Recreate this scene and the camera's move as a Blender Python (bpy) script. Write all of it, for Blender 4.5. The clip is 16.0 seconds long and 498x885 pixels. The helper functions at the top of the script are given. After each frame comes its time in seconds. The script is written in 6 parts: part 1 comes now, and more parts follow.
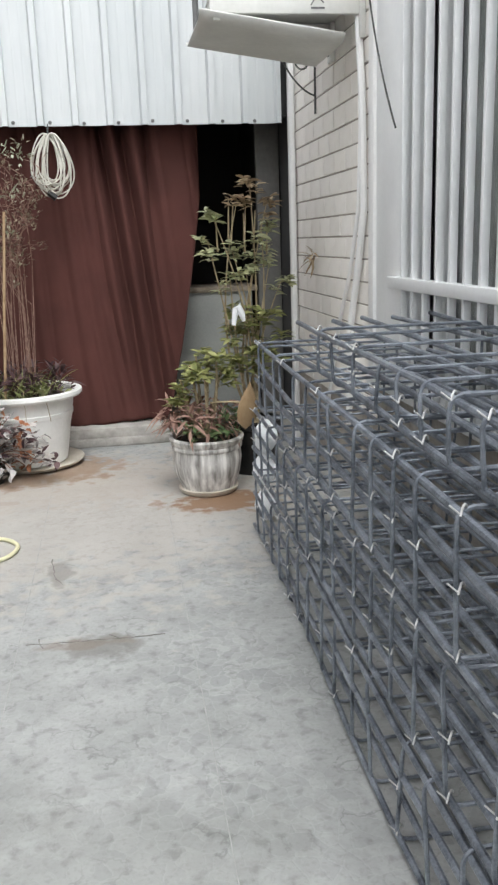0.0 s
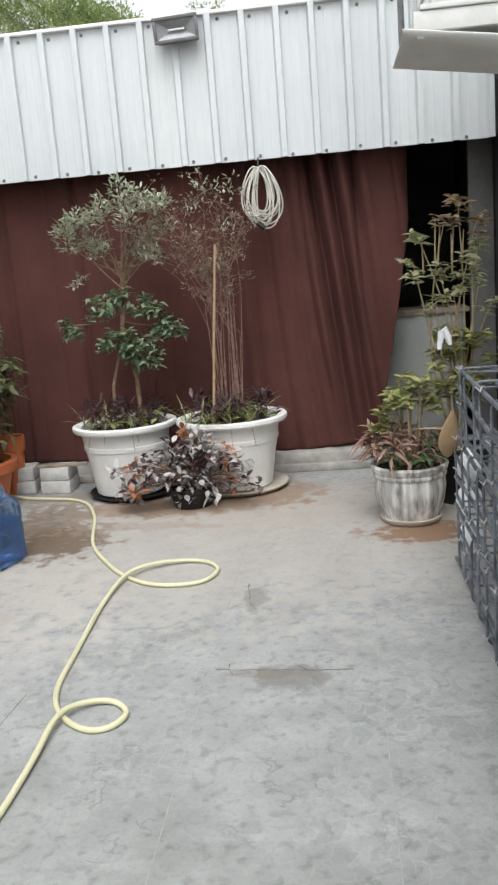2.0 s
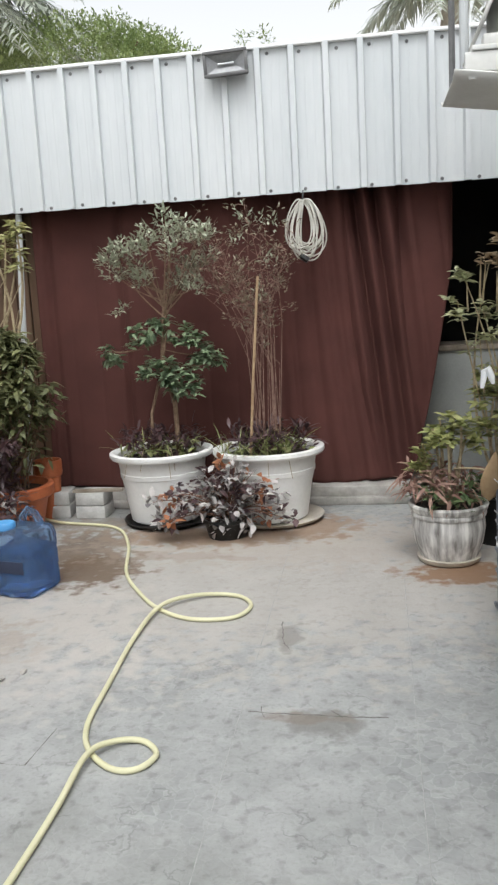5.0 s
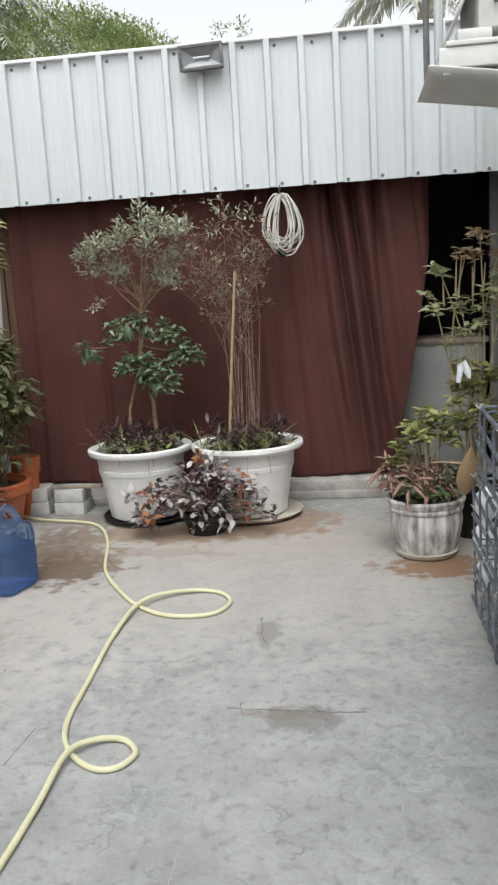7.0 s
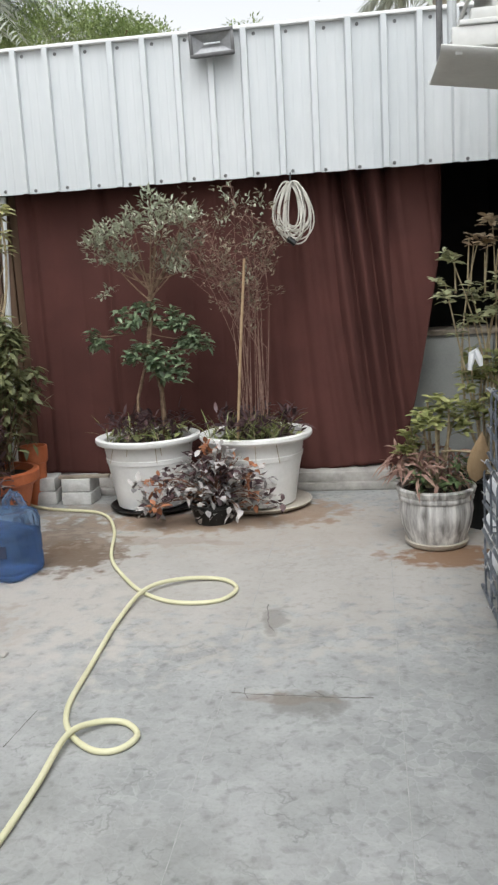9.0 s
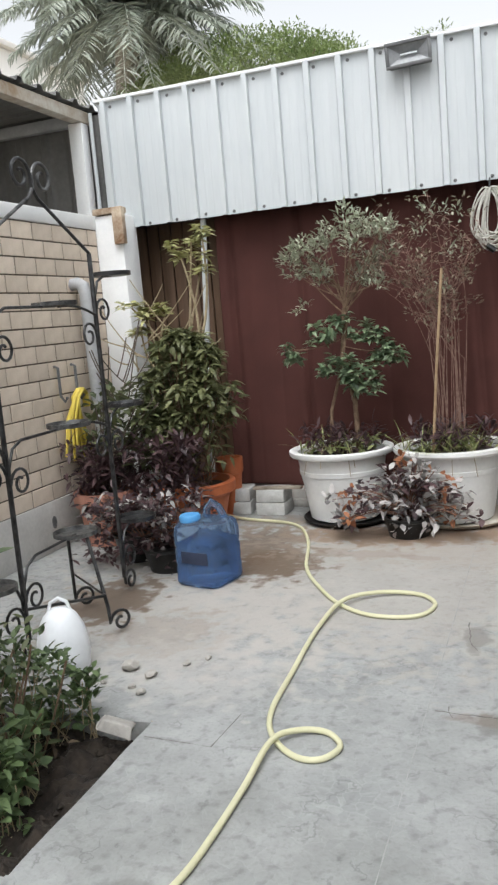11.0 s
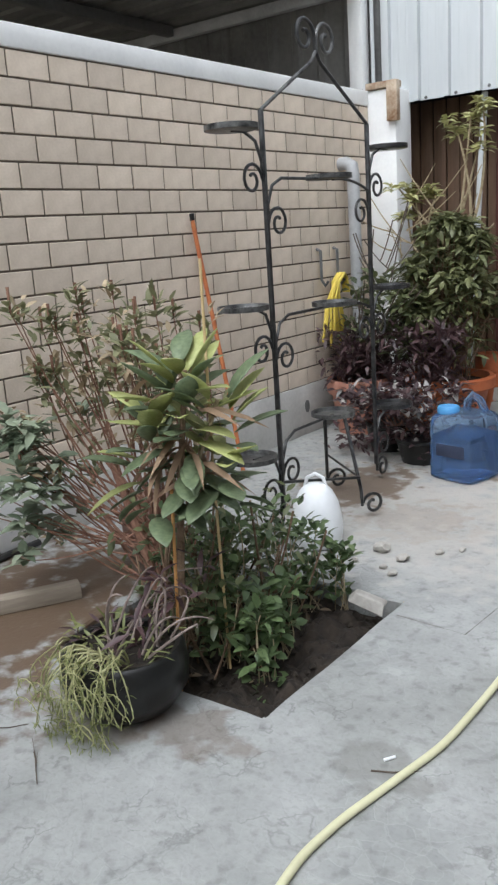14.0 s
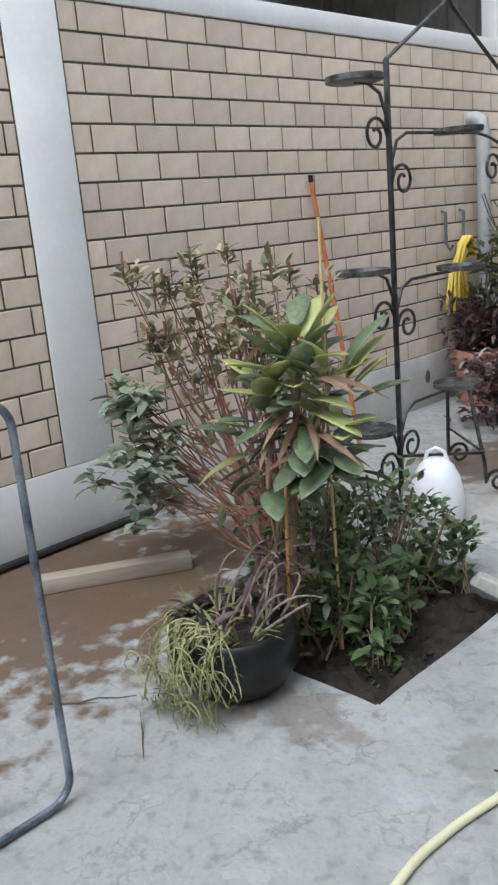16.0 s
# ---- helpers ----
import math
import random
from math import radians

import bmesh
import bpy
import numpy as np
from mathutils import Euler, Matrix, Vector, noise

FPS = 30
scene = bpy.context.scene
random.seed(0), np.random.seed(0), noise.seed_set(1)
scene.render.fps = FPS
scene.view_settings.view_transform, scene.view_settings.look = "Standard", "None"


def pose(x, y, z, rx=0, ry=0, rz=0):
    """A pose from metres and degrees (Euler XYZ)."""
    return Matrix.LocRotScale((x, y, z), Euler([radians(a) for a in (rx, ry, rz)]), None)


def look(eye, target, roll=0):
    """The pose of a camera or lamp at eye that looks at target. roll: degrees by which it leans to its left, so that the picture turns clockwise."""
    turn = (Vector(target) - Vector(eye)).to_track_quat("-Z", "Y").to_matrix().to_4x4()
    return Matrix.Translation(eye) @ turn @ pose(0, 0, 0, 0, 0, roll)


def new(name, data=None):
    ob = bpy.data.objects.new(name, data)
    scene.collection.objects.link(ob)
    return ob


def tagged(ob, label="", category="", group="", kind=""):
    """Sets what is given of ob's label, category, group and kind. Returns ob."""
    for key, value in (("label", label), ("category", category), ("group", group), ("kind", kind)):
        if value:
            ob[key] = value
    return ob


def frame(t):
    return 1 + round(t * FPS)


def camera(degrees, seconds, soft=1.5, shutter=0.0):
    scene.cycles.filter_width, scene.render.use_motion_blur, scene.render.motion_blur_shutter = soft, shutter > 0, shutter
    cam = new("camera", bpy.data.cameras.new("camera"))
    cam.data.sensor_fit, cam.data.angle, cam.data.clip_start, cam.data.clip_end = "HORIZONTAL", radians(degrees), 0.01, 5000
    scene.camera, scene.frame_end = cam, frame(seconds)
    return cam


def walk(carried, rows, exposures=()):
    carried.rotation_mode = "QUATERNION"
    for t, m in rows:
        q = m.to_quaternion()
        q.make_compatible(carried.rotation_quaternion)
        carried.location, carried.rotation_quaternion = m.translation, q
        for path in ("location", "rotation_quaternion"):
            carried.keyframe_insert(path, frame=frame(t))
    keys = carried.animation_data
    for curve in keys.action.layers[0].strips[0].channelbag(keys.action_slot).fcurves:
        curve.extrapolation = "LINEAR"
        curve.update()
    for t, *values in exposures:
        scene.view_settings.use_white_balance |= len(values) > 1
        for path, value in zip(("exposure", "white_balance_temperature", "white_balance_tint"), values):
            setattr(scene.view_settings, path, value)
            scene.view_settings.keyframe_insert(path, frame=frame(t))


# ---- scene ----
cam = camera(33.5, 16.0, soft=2.4)
PATH = [
    (0, (0.801, -0.077, 1.404), (1.102, 1.842, 0.926), -2.0),
    (0.5, (0.9, -0.05, 1.4), (1.136, 1.898, 0.984), -5.1),
    (1, (0.919, -0.035, 1.425), (1.036, 1.899, 0.93), -2.6),
    (1.5, (0.913, -0.011, 1.411), (0.867, 1.929, 0.929), -3.3),
    (2, (0.903, -0.021, 1.417), (0.684, 1.926, 1.018), -4.6),
    (2.5, (0.887, 0.006, 1.396), (0.61, 1.944, 0.986), -4.5),
    (3, (0.884, -0.015, 1.417), (0.588, 1.922, 1.015), -3.7),
    (3.5, (0.862, -0.019, 1.429), (0.516, 1.909, 1.024), -2.7),
    (4, (0.848, 0.001, 1.412), (0.435, 1.917, 1.015), -3.0),
    (4.5, (0.851, 0.009, 1.418), (0.467, 1.933, 1.03), -2.5),
    (5, (0.876, 0.014, 1.472), (0.581, 1.962, 1.131), -3.2),
    (5.2, (0.859, 0.042, 1.467), (0.592, 2.001, 1.165), -3.0),
    (7.5, (0.895, 0.012, 1.493), (0.647, 1.962, 1.123), -3.4),
    (8, (0.893, 0.022, 1.466), (0.643, 1.974, 1.106), -3.2),
    (10.3, (0.911, 0.071, 1.382), (0.416, 1.978, 1.043), -5.0),
    (10.5, (0.863, 0.043, 1.386), (0.305, 1.944, 1.113), -5.2),
    (11, (0.832, 0.023, 1.409), (0.132, 1.873, 1.113), -4.9),
    (11.5, (0.816, 0.049, 1.38), (-0.005, 1.85, 1.095), -4.6),
    (12, (0.808, 0.054, 1.378), (-0.07, 1.829, 1.096), -4.3),
    (12.5, (0.8, 0.059, 1.359), (-0.132, 1.806, 1.076), -5.1),
    (13, (0.779, 0.045, 1.355), (-0.228, 1.744, 1.034), -4.7),
    (13.5, (0.741, 0.022, 1.332), (-0.334, 1.657, 0.919), -4.8),
    (14, (0.695, 0.018, 1.311), (-0.492, 1.554, 0.829), -3.9),
    (14.5, (0.672, 0.02, 1.312), (-0.615, 1.467, 0.815), -3.1),
    (15, (0.66, 0.03, 1.298), (-0.668, 1.441, 0.801), -2.7),
    (15.5, (0.662, 0.041, 1.296), (-0.647, 1.466, 0.79), -4.5),
    (16, (0.617, 0.103, 1.283), (-0.77, 1.443, 0.753), -5.0),
]
walk(cam, [(t, look(eye, target, roll)) for t, eye, target, roll in PATH], [(0, 1.08, 6350, 9), (2, 0.98, 6350, 9), (5, 0.9, 6350, 9), (10, 0.88, 6300, 9), (13, 0.88, 6150, 9), (16, 0.9, 5900, 9)])


# ---- light ----
world = bpy.data.worlds.new("overcast sky")
scene.world = world
world.use_nodes = True
wn, wl = world.node_tree.nodes, world.node_tree.links
sky = wn.new("ShaderNodeTexSky")
sky.sky_type, sky.sun_disc = "NISHITA", False
sky.sun_elevation, sky.sun_rotation = radians(61), radians(173)
sky.dust_density, sky.air_density = 4.0, 1.0
veil = wn.new("ShaderNodeHueSaturation")
veil.inputs["Saturation"].default_value = 0.06
wl.new(sky.outputs[0], veil.inputs["Color"])
wl.new(veil.outputs[0], wn["Background"].inputs[0])
wn["Background"].inputs[1].default_value = 0.15
sun = new("sun", bpy.data.lights.new("sun", "SUN"))
sun.data.energy, sun.data.angle, sun.data.color = 0.45, radians(46), (1.0, 0.98, 0.95)
sun.matrix_world = look((0.7, -5.6, 10.2), (0, 0, 0))


# ---- materials ----
def material(name, dark, light, scale=8.0, rough=0.7, metal=0.0, bump=0.15, fine=60.0, random_by=0.0, stretch=(1, 1, 1), spec=0.5):
    """Two scales of noise between two colours, with fine relief; random_by varies the value from object to object."""
    m = bpy.data.materials.new(name)
    m.use_nodes = True
    n, l = m.node_tree.nodes, m.node_tree.links
    b = n["Principled BSDF"]
    co = n.new("ShaderNodeTexCoord")
    mp = n.new("ShaderNodeMapping")
    mp.inputs["Scale"].default_value = stretch
    l.new(co.outputs["Object"], mp.inputs[0])
    big, small = n.new("ShaderNodeTexNoise"), n.new("ShaderNodeTexNoise")
    for t, sc, d in ((big, scale, 5), (small, fine, 3)):
        t.inputs["Scale"].default_value, t.inputs["Detail"].default_value = sc, d
        l.new(mp.outputs[0], t.inputs["Vector"])
    add = n.new("ShaderNodeMath")
    add.operation = "MULTIPLY_ADD"
    l.new(small.outputs["Fac"], add.inputs[0])
    add.inputs[1].default_value = 0.35
    l.new(big.outputs["Fac"], add.inputs[2])
    ramp = n.new("ShaderNodeMapRange")
    ramp.inputs[1].default_value, ramp.inputs[2].default_value = 0.45, 0.9
    l.new(add.outputs[0], ramp.inputs[0])
    mix = n.new("ShaderNodeMix")
    mix.data_type = "RGBA"
    mix.inputs[6].default_value, mix.inputs[7].default_value = (*dark, 1), (*light, 1)
    l.new(ramp.outputs[0], mix.inputs[0])
    out = mix.outputs[2]
    if random_by:
        info, hsv, mr = n.new("ShaderNodeObjectInfo"), n.new("ShaderNodeHueSaturation"), n.new("ShaderNodeMapRange")
        mr.inputs[3].default_value, mr.inputs[4].default_value = 1 - random_by, 1 + random_by
        l.new(info.outputs["Random"], mr.inputs[0])
        l.new(mr.outputs[0], hsv.inputs["Value"])
        l.new(out, hsv.inputs["Color"])
        out = hsv.outputs[0]
    l.new(out, b.inputs["Base Color"])
    b.inputs["Roughness"].default_value, b.inputs["Metallic"].default_value = rough, metal
    b.inputs["Specular IOR Level"].default_value = spec
    if bump:
        bp = n.new("ShaderNodeBump")
        bp.inputs["Strength"].default_value, bp.inputs["Distance"].default_value = bump, 0.01
        l.new(add.outputs[0], bp.inputs["Height"])
        l.new(bp.outputs[0], b.inputs["Normal"])
    return m


def leafy(name, a, b, rough=0.45):
    """Leaf colours that change from leaf to leaf, with a little light through them."""
    m = bpy.data.materials.new(name)
    m.use_nodes = True
    n, l = m.node_tree.nodes, m.node_tree.links
    p = n["Principled BSDF"]
    geo, no, mix = n.new("ShaderNodeNewGeometry"), n.new("ShaderNodeTexNoise"), n.new("ShaderNodeMix")
    no.inputs["Scale"].default_value = 7
    mul = n.new("ShaderNodeMath")
    mul.operation = "MULTIPLY_ADD"
    l.new(geo.outputs["Random Per Island"], mul.inputs[0])
    mul.inputs[1].default_value = 0.75
    l.new(no.outputs["Fac"], mul.inputs[2])
    sub = n.new("ShaderNodeMath")
    sub.operation = "SUBTRACT"
    sub.inputs[1].default_value = 0.35
    l.new(mul.outputs[0], sub.inputs[0])
    mix.data_type = "RGBA"
    mix.inputs[6].default_value, mix.inputs[7].default_value = (*a, 1), (*b, 1)
    l.new(sub.outputs[0], mix.inputs[0])
    l.new(mix.outputs[2], p.inputs["Base Color"])
    p.inputs["Roughness"].default_value = rough
    tr, ms = n.new("ShaderNodeBsdfTranslucent"), n.new("ShaderNodeMixShader")
    l.new(mix.outputs[2], tr.inputs[0])
    ms.inputs[0].default_value = 0.25
    l.new(p.outputs[0], ms.inputs[1])
    l.new(tr.outputs[0], ms.inputs[2])
    l.new(ms.outputs[0], n["Material Output"].inputs[0])
    return m


def concrete_floor(stains):
    """Stamped grey concrete: irregular stone outlines, broad blotches and brown stains of given place and size."""
    m = material("stamped_concrete", (0.265, 0.27, 0.262), (0.38, 0.386, 0.376), 4.0, 0.66, 0, 0.45, 48)
    n, l = m.node_tree.nodes, m.node_tree.links
    b = n["Principled BSDF"]
    co = n.new("ShaderNodeTexCoord")
    warp = n.new("ShaderNodeTexNoise")
    warp.inputs["Scale"].default_value, warp.inputs["Detail"].default_value = 9, 4
    l.new(co.outputs["Object"], warp.inputs["Vector"])
    wa = n.new("ShaderNodeVectorMath")
    wa.operation = "MULTIPLY_ADD"
    l.new(warp.outputs["Color"], wa.inputs[0])
    wa.inputs[1].default_value = (0.07, 0.07, 0)
    l.new(co.outputs["Object"], wa.inputs[2])
    vo = n.new("ShaderNodeTexVoronoi")
    vo.feature = "DISTANCE_TO_EDGE"
    vo.inputs["Scale"].default_value = 21
    l.new(wa.outputs[0], vo.inputs["Vector"])
    line = n.new("ShaderNodeMapRange")
    line.inputs[1].default_value, line.inputs[2].default_value = 0.0, 0.06
    l.new(vo.outputs["Distance"], line.inputs[0])
    patch = n.new("ShaderNodeTexNoise")
    patch.inputs["Scale"].default_value, patch.inputs["Detail"].default_value = 1.3, 3
    l.new(co.outputs["Object"], patch.inputs["Vector"])
    worn = n.new("ShaderNodeMapRange")
    worn.inputs[1].default_value, worn.inputs[2].default_value = 0.42, 0.66
    worn.inputs[3].default_value, worn.inputs[4].default_value = 0.05, 1.0
    l.new(patch.outputs["Fac"], worn.inputs[0])
    inv = n.new("ShaderNodeMath")
    inv.operation = "SUBTRACT"
    inv.inputs[0].default_value = 1
    l.new(line.outputs[0], inv.inputs[1])
    dark = n.new("ShaderNodeMath")
    dark.operation = "MULTIPLY"
    l.new(inv.outputs[0], dark.inputs[0])
    l.new(worn.outputs[0], dark.inputs[1])
    colour = b.inputs["Base Color"].links[0].from_socket

    def over(colour, fac, rgb, strength):
        k = n.new("ShaderNodeMath")
        k.operation, k.inputs[1].default_value = "MULTIPLY", strength
        l.new(fac, k.inputs[0])
        x = n.new("ShaderNodeMix")
        x.data_type = "RGBA"
        l.new(k.outputs[0], x.inputs[0])
        l.new(colour, x.inputs[6])
        x.inputs[7].default_value = (*rgb, 1)
        return x.outputs[2]

    cell = n.new("ShaderNodeTexVoronoi")
    cell.inputs["Scale"].default_value = 21
    l.new(wa.outputs[0], cell.inputs["Vector"])
    sep = n.new("ShaderNodeSeparateColor")
    l.new(cell.outputs["Color"], sep.inputs[0])
    stone = n.new("ShaderNodeMath")
    stone.operation = "MULTIPLY"
    l.new(sep.outputs[0], stone.inputs[0])
    l.new(worn.outputs[0], stone.inputs[1])
    colour = over(colour, stone.outputs[0], (0.19, 0.2, 0.2), 0.55)
    colour = over(colour, dark.outputs[0], (0.44, 0.445, 0.432), 0.3)
    stroke = n.new("ShaderNodeTexVoronoi")
    stroke.feature = "DISTANCE_TO_EDGE"
    stroke.inputs["Scale"].default_value = 5
    w2 = n.new("ShaderNodeVectorMath")
    w2.operation = "MULTIPLY_ADD"
    l.new(warp.outputs["Color"], w2.inputs[0])
    w2.inputs[1].default_value = (0.5, 0.5, 0)
    l.new(co.outputs["Object"], w2.inputs[2])
    l.new(w2.outputs[0], stroke.inputs["Vector"])
    sl = n.new("ShaderNodeMapRange")
    sl.inputs[1].default_value, sl.inputs[2].default_value = 0.05, 0.0
    l.new(stroke.outputs["Distance"], sl.inputs[0])
    sp = n.new("ShaderNodeTexNoise")
    sp.inputs["Scale"].default_value = 6
    l.new(w2.outputs[0], sp.inputs["Vector"])
    sm = n.new("ShaderNodeMapRange")
    sm.inputs[1].default_value, sm.inputs[2].default_value = 0.52, 0.62
    l.new(sp.outputs["Fac"], sm.inputs[0])
    sx = n.new("ShaderNodeMath")
    sx.operation = "MULTIPLY"
    l.new(sl.outputs[0], sx.inputs[0])
    l.new(sm.outputs[0], sx.inputs[1])
    colour = over(colour, sx.outputs[0], (0.11, 0.115, 0.11), 0.5)
    # small dark scuffs
    sc = n.new("ShaderNodeTexNoise")
    sc.inputs["Scale"].default_value, sc.inputs["Detail"].default_value = 24, 12
    l.new(co.outputs["Object"], sc.inputs["Vector"])
    scr = n.new("ShaderNodeMapRange")
    scr.inputs[1].default_value, scr.inputs[2].default_value = 0.54, 0.68
    l.new(sc.outputs["Fac"], scr.inputs[0])
    colour = over(colour, scr.outputs[0], (0.12, 0.122, 0.115), 0.46)
    # fine brown-grey freckles
    fr = n.new("ShaderNodeTexNoise")
    fr.inputs["Scale"].default_value, fr.inputs["Detail"].default_value = 70, 6
    l.new(co.outputs["Object"], fr.inputs["Vector"])
    frr = n.new("ShaderNodeMapRange")
    frr.inputs[1].default_value, frr.inputs[2].default_value = 0.52, 0.7
    l.new(fr.outputs["Fac"], frr.inputs[0])
    colour = over(colour, frr.outputs[0], (0.17, 0.165, 0.15), 0.24)
    edge = n.new("ShaderNodeTexNoise")
    edge.inputs["Scale"].default_value, edge.inputs["Detail"].default_value = 11, 9
    l.new(co.outputs["Object"], edge.inputs["Vector"])
    for x, y, rx, ry, rgb, strength in stains:
        mp = n.new("ShaderNodeMapping")
        mp.vector_type = "TEXTURE"
        mp.inputs["Location"].default_value, mp.inputs["Scale"].default_value = (x, y, 0), (rx, ry, 1)
        l.new(co.outputs["Object"], mp.inputs[0])
        le = n.new("ShaderNodeVectorMath")
        le.operation = "LENGTH"
        l.new(mp.outputs[0], le.inputs[0])
        ad = n.new("ShaderNodeMath")
        ad.operation, ad.inputs[1].default_value = "MULTIPLY_ADD", 2.4
        l.new(edge.outputs["Fac"], ad.inputs[0])
        l.new(le.outputs["Value"], ad.inputs[2])
        mr = n.new("ShaderNodeMapRange")
        mr.inputs[1].default_value, mr.inputs[2].default_value = 2.2, 1.85
        l.new(ad.outputs[0], mr.inputs[0])
        colour = over(colour, mr.outputs[0], rgb, strength)
    l.new(colour, b.inputs["Base Color"])
    b2 = n.new("ShaderNodeBump")
    b2.inputs["Strength"].default_value, b2.inputs["Distance"].default_value = 0.14, 0.005
    l.new(line.outputs[0], b2.inputs["Height"])
    l.new(b.inputs["Normal"].links[0].from_socket, b2.inputs["Normal"])
    l.new(b2.outputs[0], b.inputs["Normal"])
    return m


DIRT = (0.11, 0.072, 0.045)
RUSTY = (0.2, 0.11, 0.055)
BROWN, WET, GREY = (0.17, 0.115, 0.072), (0.12, 0.08, 0.05), (0.13, 0.125, 0.11)
FLOOR = concrete_floor([
    (0.2, 4.3, 2.2, 1.3, (0.42, 0.385, 0.34), 0.5), (-0.9, 3.5, 0.8, 0.8, (0.45, 0.42, 0.38), 0.4),
    (-0.05, 5.02, 0.75, 0.28, RUSTY, 0.75), (1.34, 4.27, 0.36, 0.2, RUSTY, 0.9), (0.47, 5.2, 0.36, 0.3, RUSTY, 0.8), (-0.25, 4.98, 0.7, 0.2, RUSTY, 0.7), (-0.74, 4.38, 0.36, 0.36, WET, 0.9), (-0.92, 4.75, 0.3, 0.5, WET, 0.8),
    (-1.42, 3.65, 0.3, 0.45, WET, 0.85), (-2.0, 1.45, 0.85, 1.05, DIRT, 0.95), (-1.75, 1.75, 0.5, 0.4, DIRT, 0.8), (-1.72, 2.2, 0.35, 0.35, DIRT, 0.85), (-0.78, 1.5, 0.26, 0.12, DIRT, 0.5), (-2.1, 0.7, 0.4, 0.5, DIRT, 0.8),
    (0.68, 2.69, 0.16, 0.09, GREY, 0.55), (0.6, 2.72, 0.2, 0.04, BROWN, 0.35), (0.49, 3.45, 0.06, 0.17, GREY, 0.5), (-0.2, 1.62, 0.14, 0.1, GREY, 0.4), (-0.1, 1.9, 0.7, 0.25, GREY, 0.12), (0.7, 1.6, 0.5, 0.3, GREY, 0.15),
    (-0.3, 4.6, 0.35, 0.12, BROWN, 0.35), (-0.9, 3.3, 0.3, 0.3, BROWN, 0.3), (-1.0, 5.3, 0.4, 0.2, BROWN, 0.5), (0.1, 4.55, 0.2, 0.05, BROWN, 0.3),
    (-0.6, 2.95, 0.6, 0.35, (0.46, 0.44, 0.41), 0.3), (0.3, 4.9, 1.4, 0.6, (0.36, 0.31, 0.26), 0.35), (-1.05, 1.4, 0.3, 0.13, BROWN, 0.35)])
WHITE_STEEL = material("white_sheet_steel", (0.51, 0.54, 0.55), (0.6, 0.62, 0.625), 2.0, 0.4, 0, 0.0, 30, stretch=(1, 1, 0.15))
WHITE_PAINT = material("white_masonry_paint", (0.74, 0.745, 0.74), (0.86, 0.86, 0.85), 3.0, 0.75, 0, 0.25, 45)
PLINTH = material("grey_plinth_render", (0.42, 0.41, 0.39), (0.62, 0.61, 0.58), 3.0, 0.8, 0, 0.3, 40)
CREAM_STEEL = material("rust_spotted_cream_paint", (0.36, 0.25, 0.15), (0.6, 0.57, 0.5), 7.0, 0.6, 0, 0.1, 40)
BRICK = material("beige_brick", (0.55, 0.46, 0.365), (0.7, 0.6, 0.495), 9.0, 0.85, 0, 0.3, 90, random_by=0.1)
MORTAR = material("dark_mortar", (0.07, 0.055, 0.04), (0.13, 0.1, 0.075), 20, 0.9, 0, 0.3, 80)
PALE_BRICK = material("cream_painted_brick", (0.82, 0.79, 0.74), (0.9, 0.87, 0.83), 8.0, 0.8, 0, 0.3, 80, random_by=0.05)
PALE_MORTAR = material("grey_brown_mortar", (0.3, 0.27, 0.24), (0.45, 0.42, 0.38), 20, 0.9)
KERB = material("cast_kerb", (0.24, 0.23, 0.21), (0.42, 0.4, 0.37), 7, 0.8, 0, 0.3, 40)
CLOTH = material("maroon_cloth", (0.07, 0.028, 0.024), (0.102, 0.04, 0.034), 2.5, 0.9, 0, 0.15, 250, spec=0.2)
DARK_SHED = material("dark_shed_sheet", (0.1, 0.1, 0.095), (0.2, 0.195, 0.185), 2, 0.7, 0, 0.05, 30)
# near-black with the shade of unlit rooms in the colour; also on the rail
BLACK_ROOM = material("unlit_room_black", (0.03, 0.03, 0.032), (0.06, 0.06, 0.06), 2, 0.9)
PLANK_WOOD = material("weathered_plank", (0.2, 0.165, 0.125), (0.38, 0.33, 0.27), 10, 0.8, 0, 0.3, 60, stretch=(1, 0.15, 1))
BROWN_WOOD = material("brown_wood", (0.09, 0.05, 0.028), (0.17, 0.1, 0.06), 9, 0.7, 0, 0.3, 60, stretch=(1, 1, 0.1))
RUST = material("rusty_paint", (0.22, 0.11, 0.05), (0.6, 0.5, 0.38), 11, 0.8, 0, 0.3, 60)
IRON = material("black_iron_paint", (0.006, 0.006, 0.007), (0.06, 0.06, 0.06), 26, 0.28, 0.25, 0.2, 120)
IRON_WORN = material("worn_iron_plate", (0.012, 0.012, 0.013), (0.17, 0.17, 0.165), 24, 0.4, 0.4, 0.2, 100)
REBAR = material("blue_grey_rebar", (0.055, 0.065, 0.083), (0.28, 0.307, 0.35), 14, 0.34, 0.3, 0.6, 150)
TIE = material("wire_tie_ends", (0.42, 0.42, 0.42), (0.68, 0.68, 0.67), 30, 0.5, 0.3)
PLASTIC_WHITE = material("white_planter_plastic", (0.7, 0.7, 0.68), (0.85, 0.85, 0.83), 4, 0.45, 0, 0.04, 40)
MILKY = material("milky_plastic", (0.74, 0.76, 0.78), (0.84, 0.86, 0.88), 5, 0.35, 0, 0.02, 40)
SAUCER = material("beige_saucer", (0.4, 0.36, 0.3), (0.58, 0.54, 0.47), 6, 0.6)
BLACK_PLASTIC = material("black_plastic", (0.005, 0.005, 0.005), (0.018, 0.018, 0.017), 8, 0.34, 0, 0.12, 50, spec=0.4)
